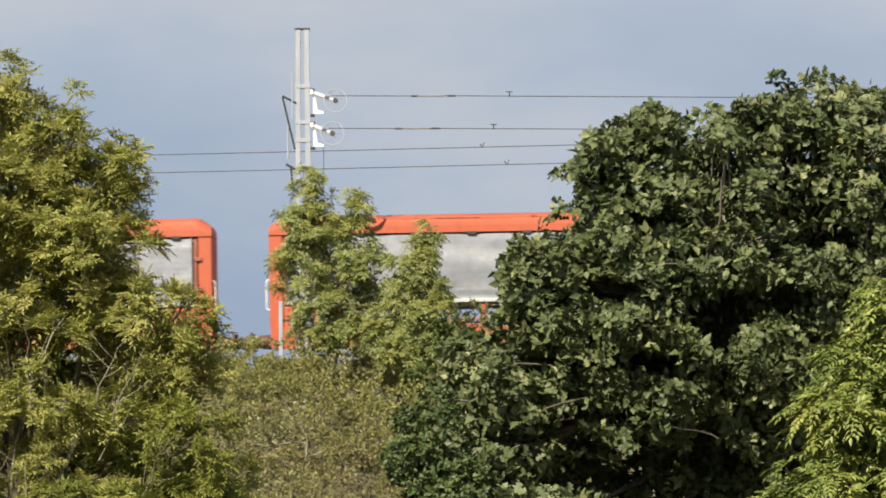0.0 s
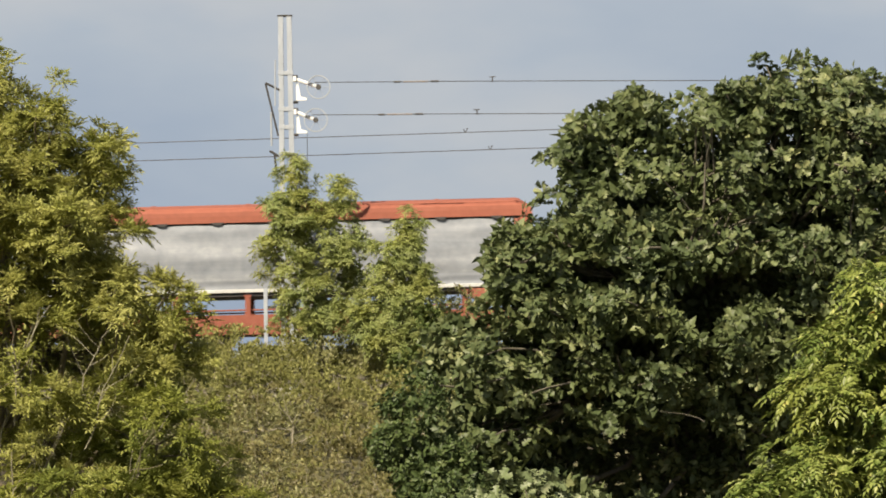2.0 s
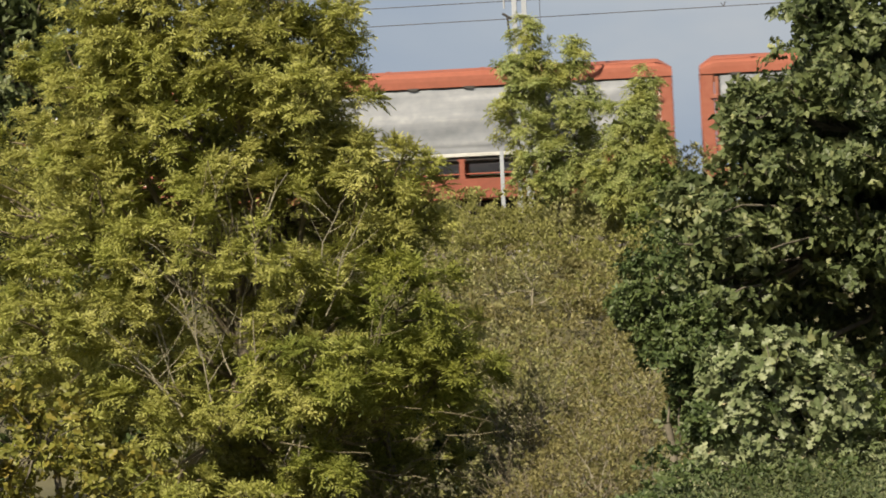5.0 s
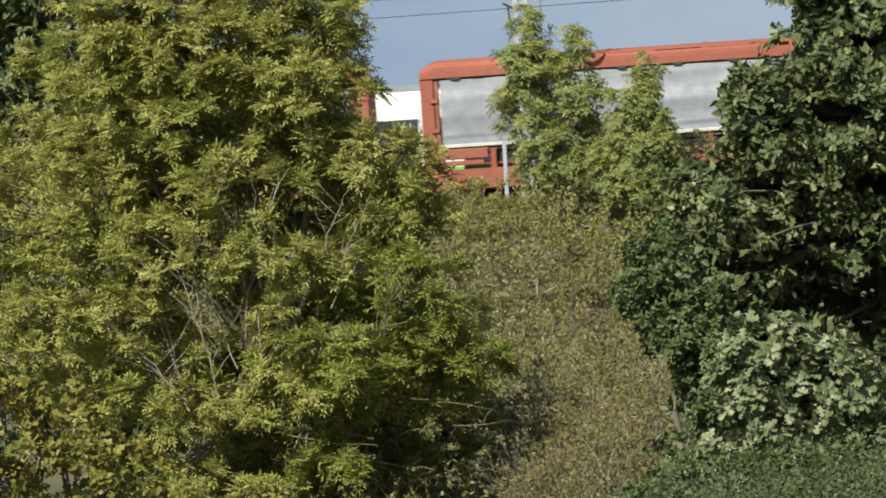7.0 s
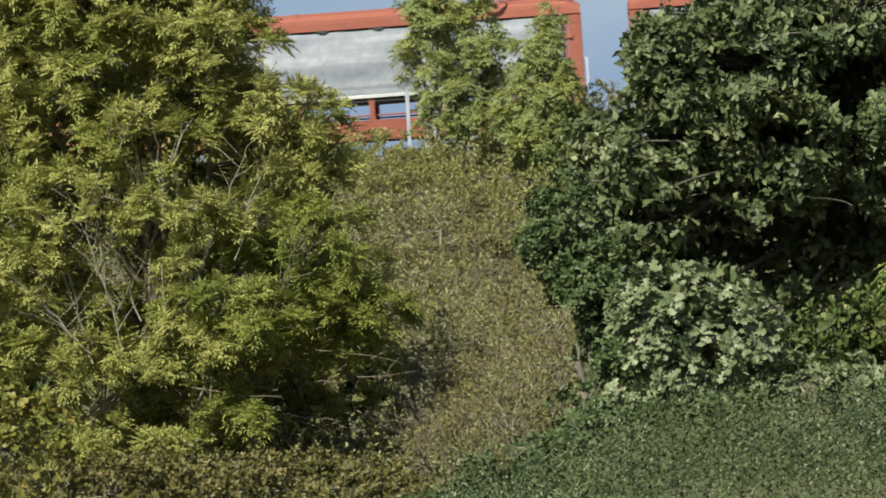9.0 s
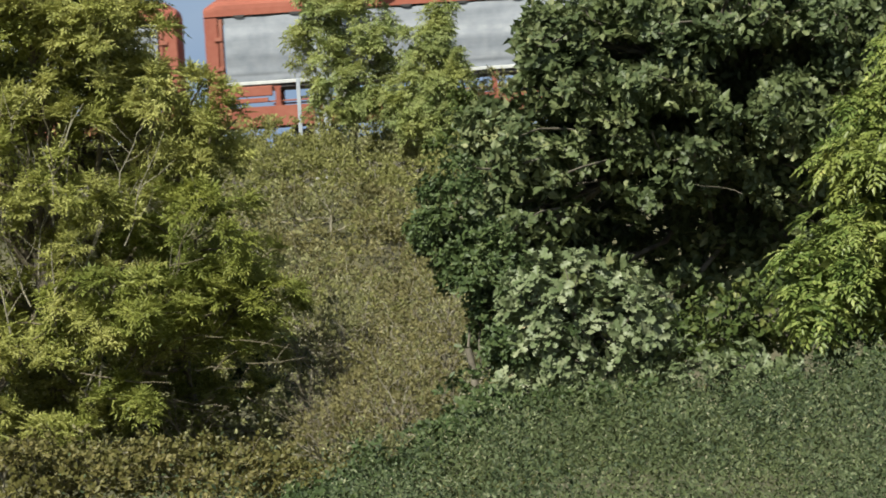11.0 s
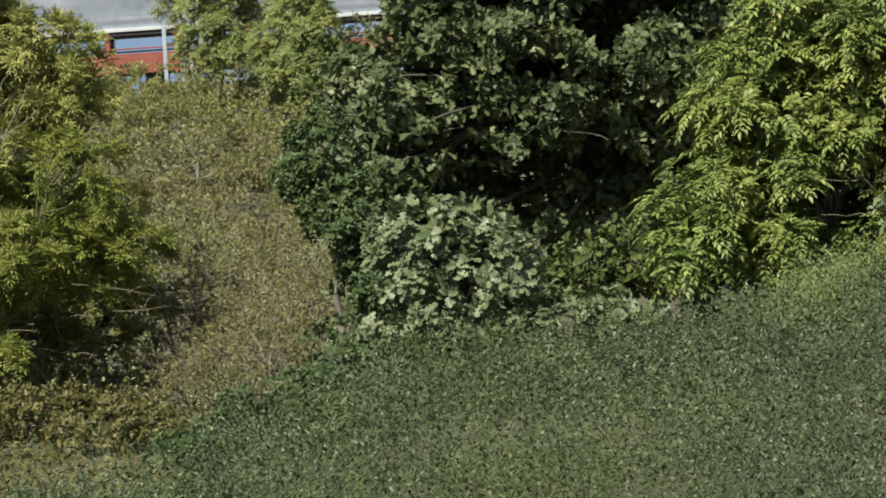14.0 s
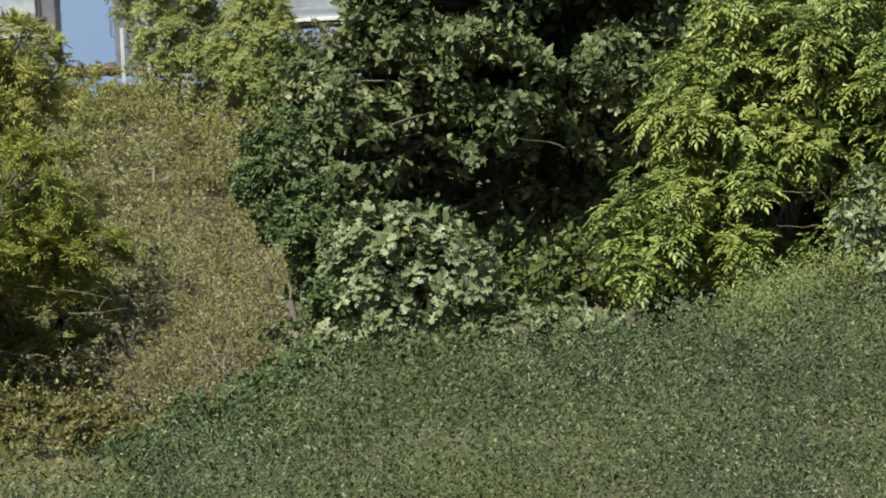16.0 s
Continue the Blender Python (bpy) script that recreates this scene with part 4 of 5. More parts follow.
def car_meshes():
    ms = {}
    prof = [(-1.40, 0.95), (-1.44, 1.5), (-1.44, 2.9), (-1.36, 3.45), (-1.2, 3.66), (1.2, 3.66), (1.36, 3.45), (1.44, 2.9), (1.44, 1.5), (1.40, 0.95)]
    ms["body_shell"] = mesh_of("body_shell", prism(prof, "x", 0.35, CAR - 0.35), COACH_WHITE)
    ms["roof"] = mesh_of("roof", prism([(-1.19, 3.665), (-0.9, 3.84), (0, 3.92), (0.9, 3.84), (1.19, 3.665)], "x", 0.3, CAR - 0.3), COACH_ROOF)
    ms["stripe"] = mesh_of("stripe", bevel_box(0.4, CAR - 0.4, -1.449, -1.43, 1.42, 1.6, 0), COACH_GREEN)
    ms["skirt"] = mesh_of("skirt", bevel_box(0.6, CAR - 0.6, -1.3, 1.3, 0.35, 0.94, 0.05), DARK_STEEL)
    ms["window_pane"] = mesh_of("window_pane", bevel_box(0, 2.35, -1.452, -1.435, 2.0, 2.92, 0.004), COACH_GLASS)
    ms["gangway"] = mesh_of("gangway", bevel_box(-0.33, 0.33, -1.1, 1.1, 1.0, 3.4, 0.04), DARK_STEEL)
    bm = bmesh.new()
    for x in (-1.2, 1.2):
        for y in (-0.75, 0.75):
            wheel_disc(bm, (x, y, 0.43), 0.43, 0.13, "y", 20)
    for y in (-1.0, 0.9):
        add_box(bm, -1.7, 1.7, y, y + 0.12, 0.4, 0.62, 0.03)
    ms["bogie"] = mesh_of("bogie", bm, DARK_STEEL)
    bm = bmesh.new()
    rod(bm, (0, 0, 3.95), (1.3, 0, 4.55), 0.04)
    rod(bm, (1.3, 0, 4.55), (-0.1, 0, 5.25), 0.035)
    rod(bm, (-0.1, -0.8, 5.27), (-0.1, 0.8, 5.27), 0.03)
    rod(bm, (-0.25, -0.6, 5.22), (0.05, -0.6, 5.3), 0.02)
    add_box(bm, -0.4, 0.6, -0.5, 0.5, 3.9, 4.0, 0.02)
    ms["pantograph"] = mesh_of("pantograph", bm, DARK_STEEL)
    prof = [(0.0, 0.9), (1.9, 0.9), (1.9, 3.6), (1.3, 3.4), (0.45, 2.3), (0.05, 1.5)]
    ms["nose"] = mesh_of("nose", prism([(-x, z) for x, z in prof], "y", -1.3, 1.3), COACH_WHITE)
    return ms


def rail_car(ms, first, last, panto):
    top = tagged(new("passenger_car"), "white passenger rail car with dark windows and green stripe", "rail car", "cars of the passenger train")
    for k in ("body_shell", "roof", "stripe", "skirt"):
        part(k, ms[k], None, top)
    for i in range(6):
        part("window_pane", ms["window_pane"], None, top).location = (0.8 + i * 2.65, 0, 0)
    part("bogie", ms["bogie"], None, top).location = (2.6, 0, 0)
    part("bogie", ms["bogie"], None, top).location = (CAR - 2.6, 0, 0)
    if not last:
        part("gangway", ms["gangway"], None, top)
    else:
        part("nose", ms["nose"], None, top).location = (0.36, 0, 0)
    if first:
        o = part("nose", ms["nose"], None, top)
        o.location, o.scale = (CAR - 0.36, 0, 0), (-1, 1, 1)
    if panto:
        part("pantograph", ms["pantograph"], None, top).location = (CAR - 5.85, 0, 0.25)
    return top


CAR_MESHES = car_meshes()
RAIL_CARS = [rail_car(CAR_MESHES, k == 0, k == CARS - 1, k in (1, CARS - 2)) for k in range(CARS)]

# ---- trees and scrub ----
def ash_leaves(p, d):
    return compound(p, d, 17, 0.22, 4, 0.093, 0.28, 0.16, 0.65, 0.9, 0.5)


def oak_leaves(p, d):
    return rosettes(p, d, 6, 0.13, 0.74, LOBED, 1.0, 0.3)


def rowan_leaves(p, d):
    return compound(p, d, 7, 0.26, 5, 0.095, 0.42, 0.35, 0.4, 0.75)


def lobed_leaves(p, d):
    return rosettes(p, d, 7, 0.15, 0.72, LOBED, 1.0, 0.35)


def shrub_leaves(p, d):
    return compound(p, d, 14, 0.2, 3, 0.1, 0.34, 0.35, 0.5, 0.9, 0.6)


def small_leaves(p, d):
    return rosettes(p, d, 6, 0.085, 0.55, LEAFLET, 0.9, 0.5)


def fine_leaves(p, d):
    return rosettes(p, d, 5, 0.00104 * float(np.mean(p[:, 1])), 0.4, LEAFLET, 0.7, 0.9)


def broad_leaves(p, d):
    return rosettes(p, d, 6, 0.12, 0.7, OAK_SHAPE)


ASH_Y = 62.0
ASH = tree("ash_tree", "broad yellowish-green ash tree with puffs of feathery leaves", (-5.9, ASH_Y + 3.2, -1.45), (-5.9, ASH_Y + 1.4, 1.6), 0.22,
     [(-6.7, ASH_Y + 0.5, 6.2, 0.8, 1.1, 1.05), (-7.5, ASH_Y + 0.5, 6.3, 0.7, 1.1, 1.3), (-5.9, ASH_Y + 0.5, 6.3, 0.45, 0.6, 0.75), (-5.3, ASH_Y + 0.5, 5.6, 0.6, 0.9, 1.0), (-4.5, ASH_Y + 0.4, 5.2, 0.5, 0.8, 0.8), (-6.6, ASH_Y + 0.3, 4.3, 1.6, 1.4, 1.2), (-4.9, ASH_Y + 0.2, 3.9, 0.95, 1.2, 0.9), (-4.1, ASH_Y + 0.1, 3.1, 1.05, 1.3, 1.0), (-6.4, ASH_Y + 0.2, 5.2, 1.6, 1.1, 0.8), (-7.5, ASH_Y + 0.4, 4.8, 0.8, 1.0, 0.9), (-4.9, ASH_Y + 0.3, 4.6, 0.8, 0.9, 0.7), (-8.2, ASH_Y + 0.1, 2.8, 1.4, 1.5, 1.15),
      (-5.9, ASH_Y - 0.7, 2.3, 1.7, 1.3, 1.3), (-8.2, ASH_Y - 0.5, 1.3, 1.5, 1.4, 1.2), (-5.3, ASH_Y - 0.9, 0.5, 1.4, 1.1, 0.8), (-7.3, ASH_Y - 0.9, 0.0, 1.3, 1.1, 0.8), (-5.8, ASH_Y + 1.1, -0.7, 1.6, 0.7, 0.5), (-6.9, ASH_Y - 1.6, -0.75, 0.7, 0.6, 0.5), (-5.6, ASH_Y - 1.6, -0.9, 0.5, 0.5, 0.35), (-5.4, ASH_Y + 2.2, 3.2, 1.8, 0.8, 1.8), (-5.8, ASH_Y - 0.4, 4.75, 0.75, 0.6, 0.5), (-4.95, ASH_Y - 0.5, 4.45, 0.6, 0.6, 0.45), (-3.55, ASH_Y, 2.95, 0.6, 0.7, 0.65), (-6.9, ASH_Y + 2.4, 3.6, 1.4, 0.8, 2.0), (-8.3, ASH_Y + 2.6, 3.9, 1.3, 0.7, 1.6), (-7.25, ASH_Y + 2.9, 2.6, 0.9, 0.5, 0.9), (-6.4, ASH_Y + 2.2, 0.6, 2.6, 0.8, 1.6), (-4.0, ASH_Y + 2.4, 0.4, 1.6, 0.7, 1.3)],
     (0.08, 0.14), 1470, 2.4, ash_leaves, ASH_LEAF, ASH_BARK, front=0.9, twig_share=0.3, bottom=-1.25, limb_r=0.045, fill=0.25, puff=0.5, cap=-0.1, inner=2300, inner_size=0.1, inner_ratio=0.32, limb_share=0.3,
     hollows=((-3.4, -0.5, 1.15, 0.55, 62.9), (-4.75, 2.6, 0.4, 0.25, 62.4), (-5.9, 0.85, 0.45, 0.28, 62.4), (-5.5, -0.2, 0.75, 0.24, 62.6), (-7.4, -0.05, 0.35, 0.22, 62.2), (-6.9, 3.4, 0.35, 0.25, 62.2), (-5.6, 1.9, 0.3, 0.2, 62.2), (-6.6, 2.0, 0.3, 0.2, 62.2), (-5.2, 3.6, 0.3, 0.18, 62.2)))

tree("young_ash", "fresh green young ash growing under the larger ash", (-4.0, ASH_Y + 1.8, -1.45), (-4.0, ASH_Y + 1.0, 0.4), 0.09,
     [(-3.7, ASH_Y - 0.2, 1.55, 1.0, 1.4, 0.75), (-3.2, ASH_Y - 0.2, 0.6, 0.9, 1.1, 0.6), (-3.8, ASH_Y + 0.7, -0.2, 1.1, 0.8, 0.5), (-3.9, ASH_Y + 1.2, -0.85, 1.1, 0.7, 0.45), (-4.5, ASH_Y - 1.3, 0.7, 1.1, 0.9, 0.5), (-4.55, ASH_Y - 1.5, -0.55, 0.4, 0.4, 0.3)],
     (0.08, 0.14), 235, 2.4, ash_leaves, YOUNG_ASH_LEAF, ASH_BARK, front=0.9, twig_share=0.3, bottom=-1.25, limb_r=0.03, fill=0.25, puff=0.5, cap=-0.1, inner=330, inner_size=0.1, inner_ratio=0.32, limb_share=0.3,
     hollows=((-3.4, -0.5, 1.15, 0.55, 62.9), (-4.5, 1.25, 0.4, 0.15, 62.2)))

OAK_Y = 60.0
OAK = tree("oak_tree", "dense dark green oak tree with lobed leaves", (4.4, OAK_Y + 3.6, -1.2), (4.1, OAK_Y + 2.3, 3.4), 0.16,
     [(5.2, OAK_Y + 0.4, 5.05, 1.35, 1.5, 1.4), (3.5, OAK_Y + 0.2, 5.1, 1.15, 1.4, 1.3), (2.35, OAK_Y, 4.2, 1.0, 1.3, 1.3), (1.5, OAK_Y - 0.2, 3.2, 0.95, 1.2, 1.1), (0.75, OAK_Y - 0.3, 2.3, 0.95, 1.1, 1.0), (2.9, OAK_Y - 0.6, 3.1, 1.6, 1.2, 0.7), (3.6, OAK_Y + 0.4, 3.7, 1.6, 1.3, 1.1),
      (0.5, OAK_Y - 0.2, 1.3, 0.9, 1.1, 0.8), (5.4, OAK_Y - 0.1, 3.6, 1.4, 1.3, 1.0), (7.0, OAK_Y + 0.6, 4.2, 1.4, 1.5, 1.7), (1.5, OAK_Y, 1.0, 1.2, 1.0, 0.8), (4.0, OAK_Y + 1.9, 1.5, 2.2, 0.6, 1.2), (1.7, OAK_Y + 0.9, 2.6, 1.0, 0.5, 0.9), (2.5, OAK_Y - 0.5, 2.15, 1.1, 0.7, 0.6), (4.0, OAK_Y + 0.2, 2.2, 1.1, 0.7, 0.6), (4.35, OAK_Y - 0.7, 2.65, 0.85, 0.7, 0.5), (3.4, OAK_Y + 0.6, 1.0, 1.4, 0.6, 0.6), (3.4, OAK_Y - 0.1, 1.5, 0.9, 0.6, 0.4), (1.6, OAK_Y + 0.4, 0.0, 1.6, 0.8, 0.7), (6.6, OAK_Y + 0.8, 1.9, 1.5, 0.9, 1.5), (3.3, OAK_Y - 0.6, 3.95, 1.2, 0.9, 0.6), (4.6, OAK_Y + 1.8, 3.2, 2.3, 0.5, 1.6), (1.15, OAK_Y, 3.9, 0.55, 0.7, 0.6), (4.3, OAK_Y + 0.3, 5.75, 0.75, 0.9, 0.7), (5.4, OAK_Y + 0.4, 5.8, 0.8, 0.9, 0.8), (2.15, OAK_Y + 0.2, 5.3, 0.55, 0.7, 0.6), (2.75, OAK_Y + 0.2, 5.75, 0.45, 0.6, 0.45), (6.4, OAK_Y + 0.6, 5.6, 0.9, 1.0, 1.0), (0.35, OAK_Y, 2.75, 0.45, 0.6, 0.5), (3.3, OAK_Y + 1.9, 1.3, 2.3, 0.5, 1.7), (1.2, OAK_Y + 1.9, 1.4, 1.3, 0.5, 1.4), (5.6, OAK_Y + 3.2, 2.2, 2.2, 0.8, 2.4), (3.4, OAK_Y + 2.8, 3.9, 1.9, 0.7, 1.2), (4.7, OAK_Y + 1.7, 4.9, 1.5, 0.5, 0.8), (2.6, OAK_Y + 1.5, 4.4, 1.1, 0.4, 0.8), (2.6, OAK_Y + 1.5, 2.9, 1.1, 0.4, 0.7), (5.2, OAK_Y + 1.8, 4.2, 1.3, 0.4, 0.8), (2.0, OAK_Y + 2.2, 3.6, 1.0, 0.6, 1.0)],
     (0.13, 0.25), 1490, 8, oak_leaves, OAK_LEAF, BARK, twig_share=0.15, bottom=-0.9, limb_r=0.045, fill=0.2, puff=0.6, cap=-0.2, inner=1900, inner_size=0.16,
     hollows=((3.2, 1.2, 1.15, 0.55, 61.0), (1.75, 1.25, 0.5, 0.25, 60.6), (3.6, 3.3, 0.42, 0.36, 60.35), (4.3, 3.55, 0.4, 0.2, 60.3), (2.2, 3.7, 0.45, 0.18, 60.35), (2.75, 4.6, 0.4, 0.15, 60.35), (1.2, 2.75, 0.4, 0.15, 60.4), (2.6, 2.75, 0.5, 0.14, 60.4), (0.9, 1.75, 0.35, 0.14, 60.4), (2.0, 2.05, 0.45, 0.13, 60.4), (5.0, 4.35, 0.5, 0.17, 60.7), (3.6, 5.25, 0.4, 0.13, 60.6), (4.7, 5.4, 0.35, 0.13, 60.7), (3.2, 4.1, 0.3, 0.12, 60.4), (1.7, 4.55, 0.3, 0.13, 60.4), (5.1, 2.75, 0.4, 0.2, 60.8)))

tree("hawthorn_bush", "small-leaved dark green hawthorn bush", (-0.05, 57.8, -1.3), (-0.1, 57.8, 0.0), 0.07,
     [(-0.15, 57.8, 1.6, 0.42, 0.5, 0.75), (0.15, 57.8, 0.7, 0.5, 0.6, 0.7), (0.5, 57.7, 0.0, 0.6, 0.6, 0.6)],
     (0.2, 0.34), 46, 75, small_leaves, IVY_LEAF, BARK, category="bush", twig_share=0.08, bottom=-1.0, limb_r=0.02)

tree("far_oak", "dark green oak standing behind the ash tree", (-10.6, 71.0, -1.3), (-10.5, 71.0, 2.2), 0.2,
     [(-9.9, 71.0, 6.3, 1.3, 1.5, 1.7), (-10.2, 70.6, 3.6, 1.7, 1.5, 1.8), (-12.0, 71.0, 5.0, 1.6, 1.5, 2.4), (-9.9, 72.6, 4.6, 1.8, 0.7, 2.6)],
     (0.18, 0.34), 300, 8, oak_leaves, OAK_LEAF, BARK, twig_share=0.05, bottom=-0.6, inner=1500, inner_size=0.26)

ROWAN_Y = 46.0
ROWAN = tree("rowan_tree", "bright green rowan tree with long feathered leaves", (5.1, ROWAN_Y + 1.3, -1.0), (5.0, ROWAN_Y + 0.9, 0.9), 0.06,
     [(4.9, ROWAN_Y + 0.2, 2.6, 0.9, 0.8, 0.75), (5.6, ROWAN_Y + 0.3, 2.9, 1.0, 0.9, 1.1), (4.1, ROWAN_Y, 1.35, 0.72, 0.7, 0.55), (4.4, ROWAN_Y + 0.2, 2.0, 0.65, 0.7, 0.6), (5.3, ROWAN_Y, 1.5, 0.7, 0.7, 0.6), (3.45, ROWAN_Y - 0.1, 0.75, 0.45, 0.5, 0.35), (4.3, ROWAN_Y - 0.2, 0.5, 0.8, 0.6, 0.45), (6.3, ROWAN_Y, 2.0, 0.9, 0.9, 1.2), (6.2, ROWAN_Y - 0.2, 0.7, 1.0, 0.7, 0.6), (7.3, ROWAN_Y, 1.2, 0.9, 0.8, 1.3), (5.0, ROWAN_Y + 1.7, 0.7, 1.3, 0.4, 0.9), (5.4, ROWAN_Y + 1.7, 2.2, 1.3, 0.4, 1.0)],
     (0.12, 0.24), 320, 7, rowan_leaves, ROWAN_LEAF, BARK, twig_share=0.5, bottom=-0.3, limb_r=0.028, inner=330, inner_size=0.16,
     hollows=((4.95, 1.0, 0.5, 0.27, 46.2), (4.75, 2.75, 0.22, 0.16, 46.0), (3.8, 0.25, 0.38, 0.25, 46.4), (4.2, 1.75, 0.3, 0.14, 46.1), (5.6, 1.9, 0.3, 0.2, 46.1)))

tree("young_oak", "low pale grey-green oak saplings at the field edge", (1.6, 51.5, -1.2), (1.5, 51.5, -0.1), 0.06,
     [(1.05, 51.0, -0.45, 0.45, 0.5, 0.35), (1.75, 51.0, -0.45, 0.6, 0.5, 0.3), (1.0, 51.0, 0.7, 0.55, 0.5, 0.45), (1.6, 51.0, 0.35, 0.7, 0.5, 0.45), (0.95, 51.0, 0.1, 0.4, 0.5, 0.45), (0.55, 51.0, 0.3, 0.25, 0.4, 0.16), (0.5, 51.0, -0.35, 0.3, 0.4, 0.2), (0.65, 51.0, 0.75, 0.2, 0.3, 0.14), (2.4, 51.0, -0.2, 0.55, 0.5, 0.32), (3.1, 50.8, -0.2, 0.45, 0.5, 0.28)],
     (0.09, 0.2), 115, 6, lobed_leaves, PALE_OAK_LEAF, BARK, category="bush", twig_share=0.15, bottom=-0.8, limb_r=0.02)

tree("hazel_bush", "mid-green hazel bush between two trees", (2.7, 54.0, -1.2), (2.7, 54.0, 0.0), 0.06,
     [(2.4, 54.0, 0.1, 0.5, 0.5, 0.4), (3.0, 54.0, 0.2, 0.5, 0.5, 0.4), (3.55, 54.0, 0.35, 0.5, 0.5, 0.45)],
     (0.09, 0.2), 90, 6, broad_leaves, HAZEL_LEAF, BARK, category="bush", twig_share=0.1, bottom=-0.8, limb_r=0.02)

tree("maple_bush", "yellowing maple bush with golden leaf edges", (-6.7, 49.5, -1.3), (-6.7, 49.5, 0.0), 0.06,
     [(-6.9, 49.5, 0.2, 0.75, 0.6, 0.65), (-6.2, 49.5, -0.3, 0.6, 0.6, 0.55), (-7.6, 49.5, 0.4, 0.7, 0.6, 0.7)],
     (0.09, 0.2), 120, 6, broad_leaves, YELLOW_LEAF, BARK, category="bush", twig_share=0.2, bottom=-1.2, limb_r=0.02)

def bramble(x, y, top_z, w, leaf=BRAMBLE_LEAF, name="bramble_bush", label="low brownish bramble tangle in the shade of a tree", size=0.068, n=34, group="bramble bushes"):
    z = float(ground_z(np.array(x), np.array(y)))
    h = max(top_z - z, 0.35)
    tree(name, label, (x, y, z - 0.05), (x, y, z + 0.3 * h), 0.03,
         [(x, y, z + 0.5 * h, w, 0.5, 0.5 * h), (x + 0.4 * w, y, z + 0.4 * h, 0.6 * w, 0.5, 0.45 * h)],
         (0.13, 0.25), n, 20, lambda p, d: rosettes(p, d, 6, size, 0.6, LEAFLET, 0.8, 0.6), leaf, PALE_BARK, category="bush", twig_share=0.2, bottom=z, limb_r=0.014, group=group, trunk_name="stem", low=-0.5)


for x, y, tz, w in ((-5.2, 50.0, -0.5, 0.8), (-4.2, 50.3, -0.55, 0.8), (-3.3, 50.0, -0.65, 0.7), (-2.5, 49.6, -0.75, 0.7), (-1.8, 49.0, -0.85, 0.6), (-6.4, 56.0, -0.8, 0.9), (-4.9, 56.5, -0.95, 0.9), (-3.5, 56.0, -1.0, 0.9), (-7.8, 54.0, -0.6, 0.9)):
    bramble(x, y, tz, w)
tree("willow_bush", "small pale grey willow bush with a few pinkish leaves", (5.45, 42.5, -0.9), (5.45, 42.5, 0.2), 0.04,
     [(5.4, 42.4, 0.9, 0.3, 0.35, 0.45), (5.6, 42.4, 0.4, 0.35, 0.35, 0.4)], (0.14, 0.24), 26, 18, lambda p, d: rosettes(p, d, 7, 0.1, 0.5, LEAFLET), PALE_OAK_LEAF, BARK, category="bush", twig_share=0.2, bottom=-0.2, limb_r=0.015)

# those near y 47 with x over 3.5 are added dark, for shade under the rowan
for x, y, tz, w in ((-0.12, 47.5, 0.0, 0.3), (-0.45, 47.0, -0.45, 0.35), (-0.9, 47.0, -0.75, 0.5), (-0.2, 46.5, -0.5, 0.5), (0.5, 47.0, -0.35, 0.6), (-1.5, 46.0, -0.95, 0.5), (0.1, 52.0, -0.4, 0.6), (1.4, 48.5, -0.4, 0.6), (2.5, 49.0, -0.45, 0.6), (3.4, 49.0, -0.3, 0.6), (1.6, 50.2, -0.25, 0.6), (0.9, 49.8, -0.3, 0.5), (4.6, 49.0, -0.1, 0.7), (5.8, 50.0, 0.0, 0.7), (3.6, 47.3, 0.3, 0.6), (4.4, 47.4, 0.45, 0.6), (5.2, 47.5, 0.7, 0.6), (6.0, 47.4, 0.75, 0.6), (4.0, 45.0, 0.15, 0.5), (6.9, 47.0, 0.8, 0.6)):
    bramble(x, y, tz, w, IVY_LEAF, "undergrowth_bush", "dark green leafy undergrowth at the field edge", 0.088, 26, "undergrowth bushes")

tree("sapling", "young light green tree with yellowing leaves beside the track", (-2.55, 108.4, 2.4), (-2.6, 108.4, 4.4), 0.07,
     [(-2.75, 108.1, 4.35, 1.0, 0.5, 0.4), (-3.1, 108.3, 7.6, 0.4, 0.4, 0.75), (-2.85, 108.3, 6.9, 0.5, 0.4, 0.6), (-3.4, 108.2, 6.85, 0.4, 0.4, 0.65), (-3.75, 108.2, 6.1, 0.35, 0.4, 0.4), (-2.05, 108.3, 7.0, 0.34, 0.4, 0.7), (-2.6, 108.2, 6.3, 1.0, 0.7, 0.8), (-3.35, 108.2, 5.75, 0.68, 0.6, 0.65), (-1.8, 108.2, 5.7, 0.65, 0.6, 0.8), (-2.8, 108.1, 4.95, 0.9, 0.6, 0.55), (-1.9, 108.1, 4.6, 0.8, 0.5, 0.55)],
     (0.08, 0.16), 260, 3, shrub_leaves, SHRUB_LEAF, PALE_BARK, twig_share=0.2, bottom=3.9, limb_r=0.022, inner=130, inner_size=0.14, cap=-0.2, group="saplings beside the track")
tree("sapling", "small green tree with dense low leaves beside the track", (-0.6, 106.5, 2.0), (-0.6, 106.5, 3.8), 0.06,
     [(-0.43, 106.5, 6.25, 0.32, 0.35, 0.5), (-0.65, 106.4, 5.65, 0.55, 0.5, 0.5), (-0.15, 106.4, 5.2, 0.45, 0.5, 0.5), (-0.8, 106.4, 4.75, 0.6, 0.5, 0.6), (-0.15, 106.4, 4.4, 0.5, 0.5, 0.6), (-0.55, 106.3, 3.7, 0.8, 0.5, 0.6), (-1.25, 106.5, 4.3, 0.45, 0.4, 0.6)],
     (0.08, 0.16), 190, 3, shrub_leaves, SHRUB_LEAF, PALE_BARK, twig_share=0.2, bottom=3.0, limb_r=0.022, inner=220, inner_size=0.16, cap=-0.2, group="saplings beside the track")


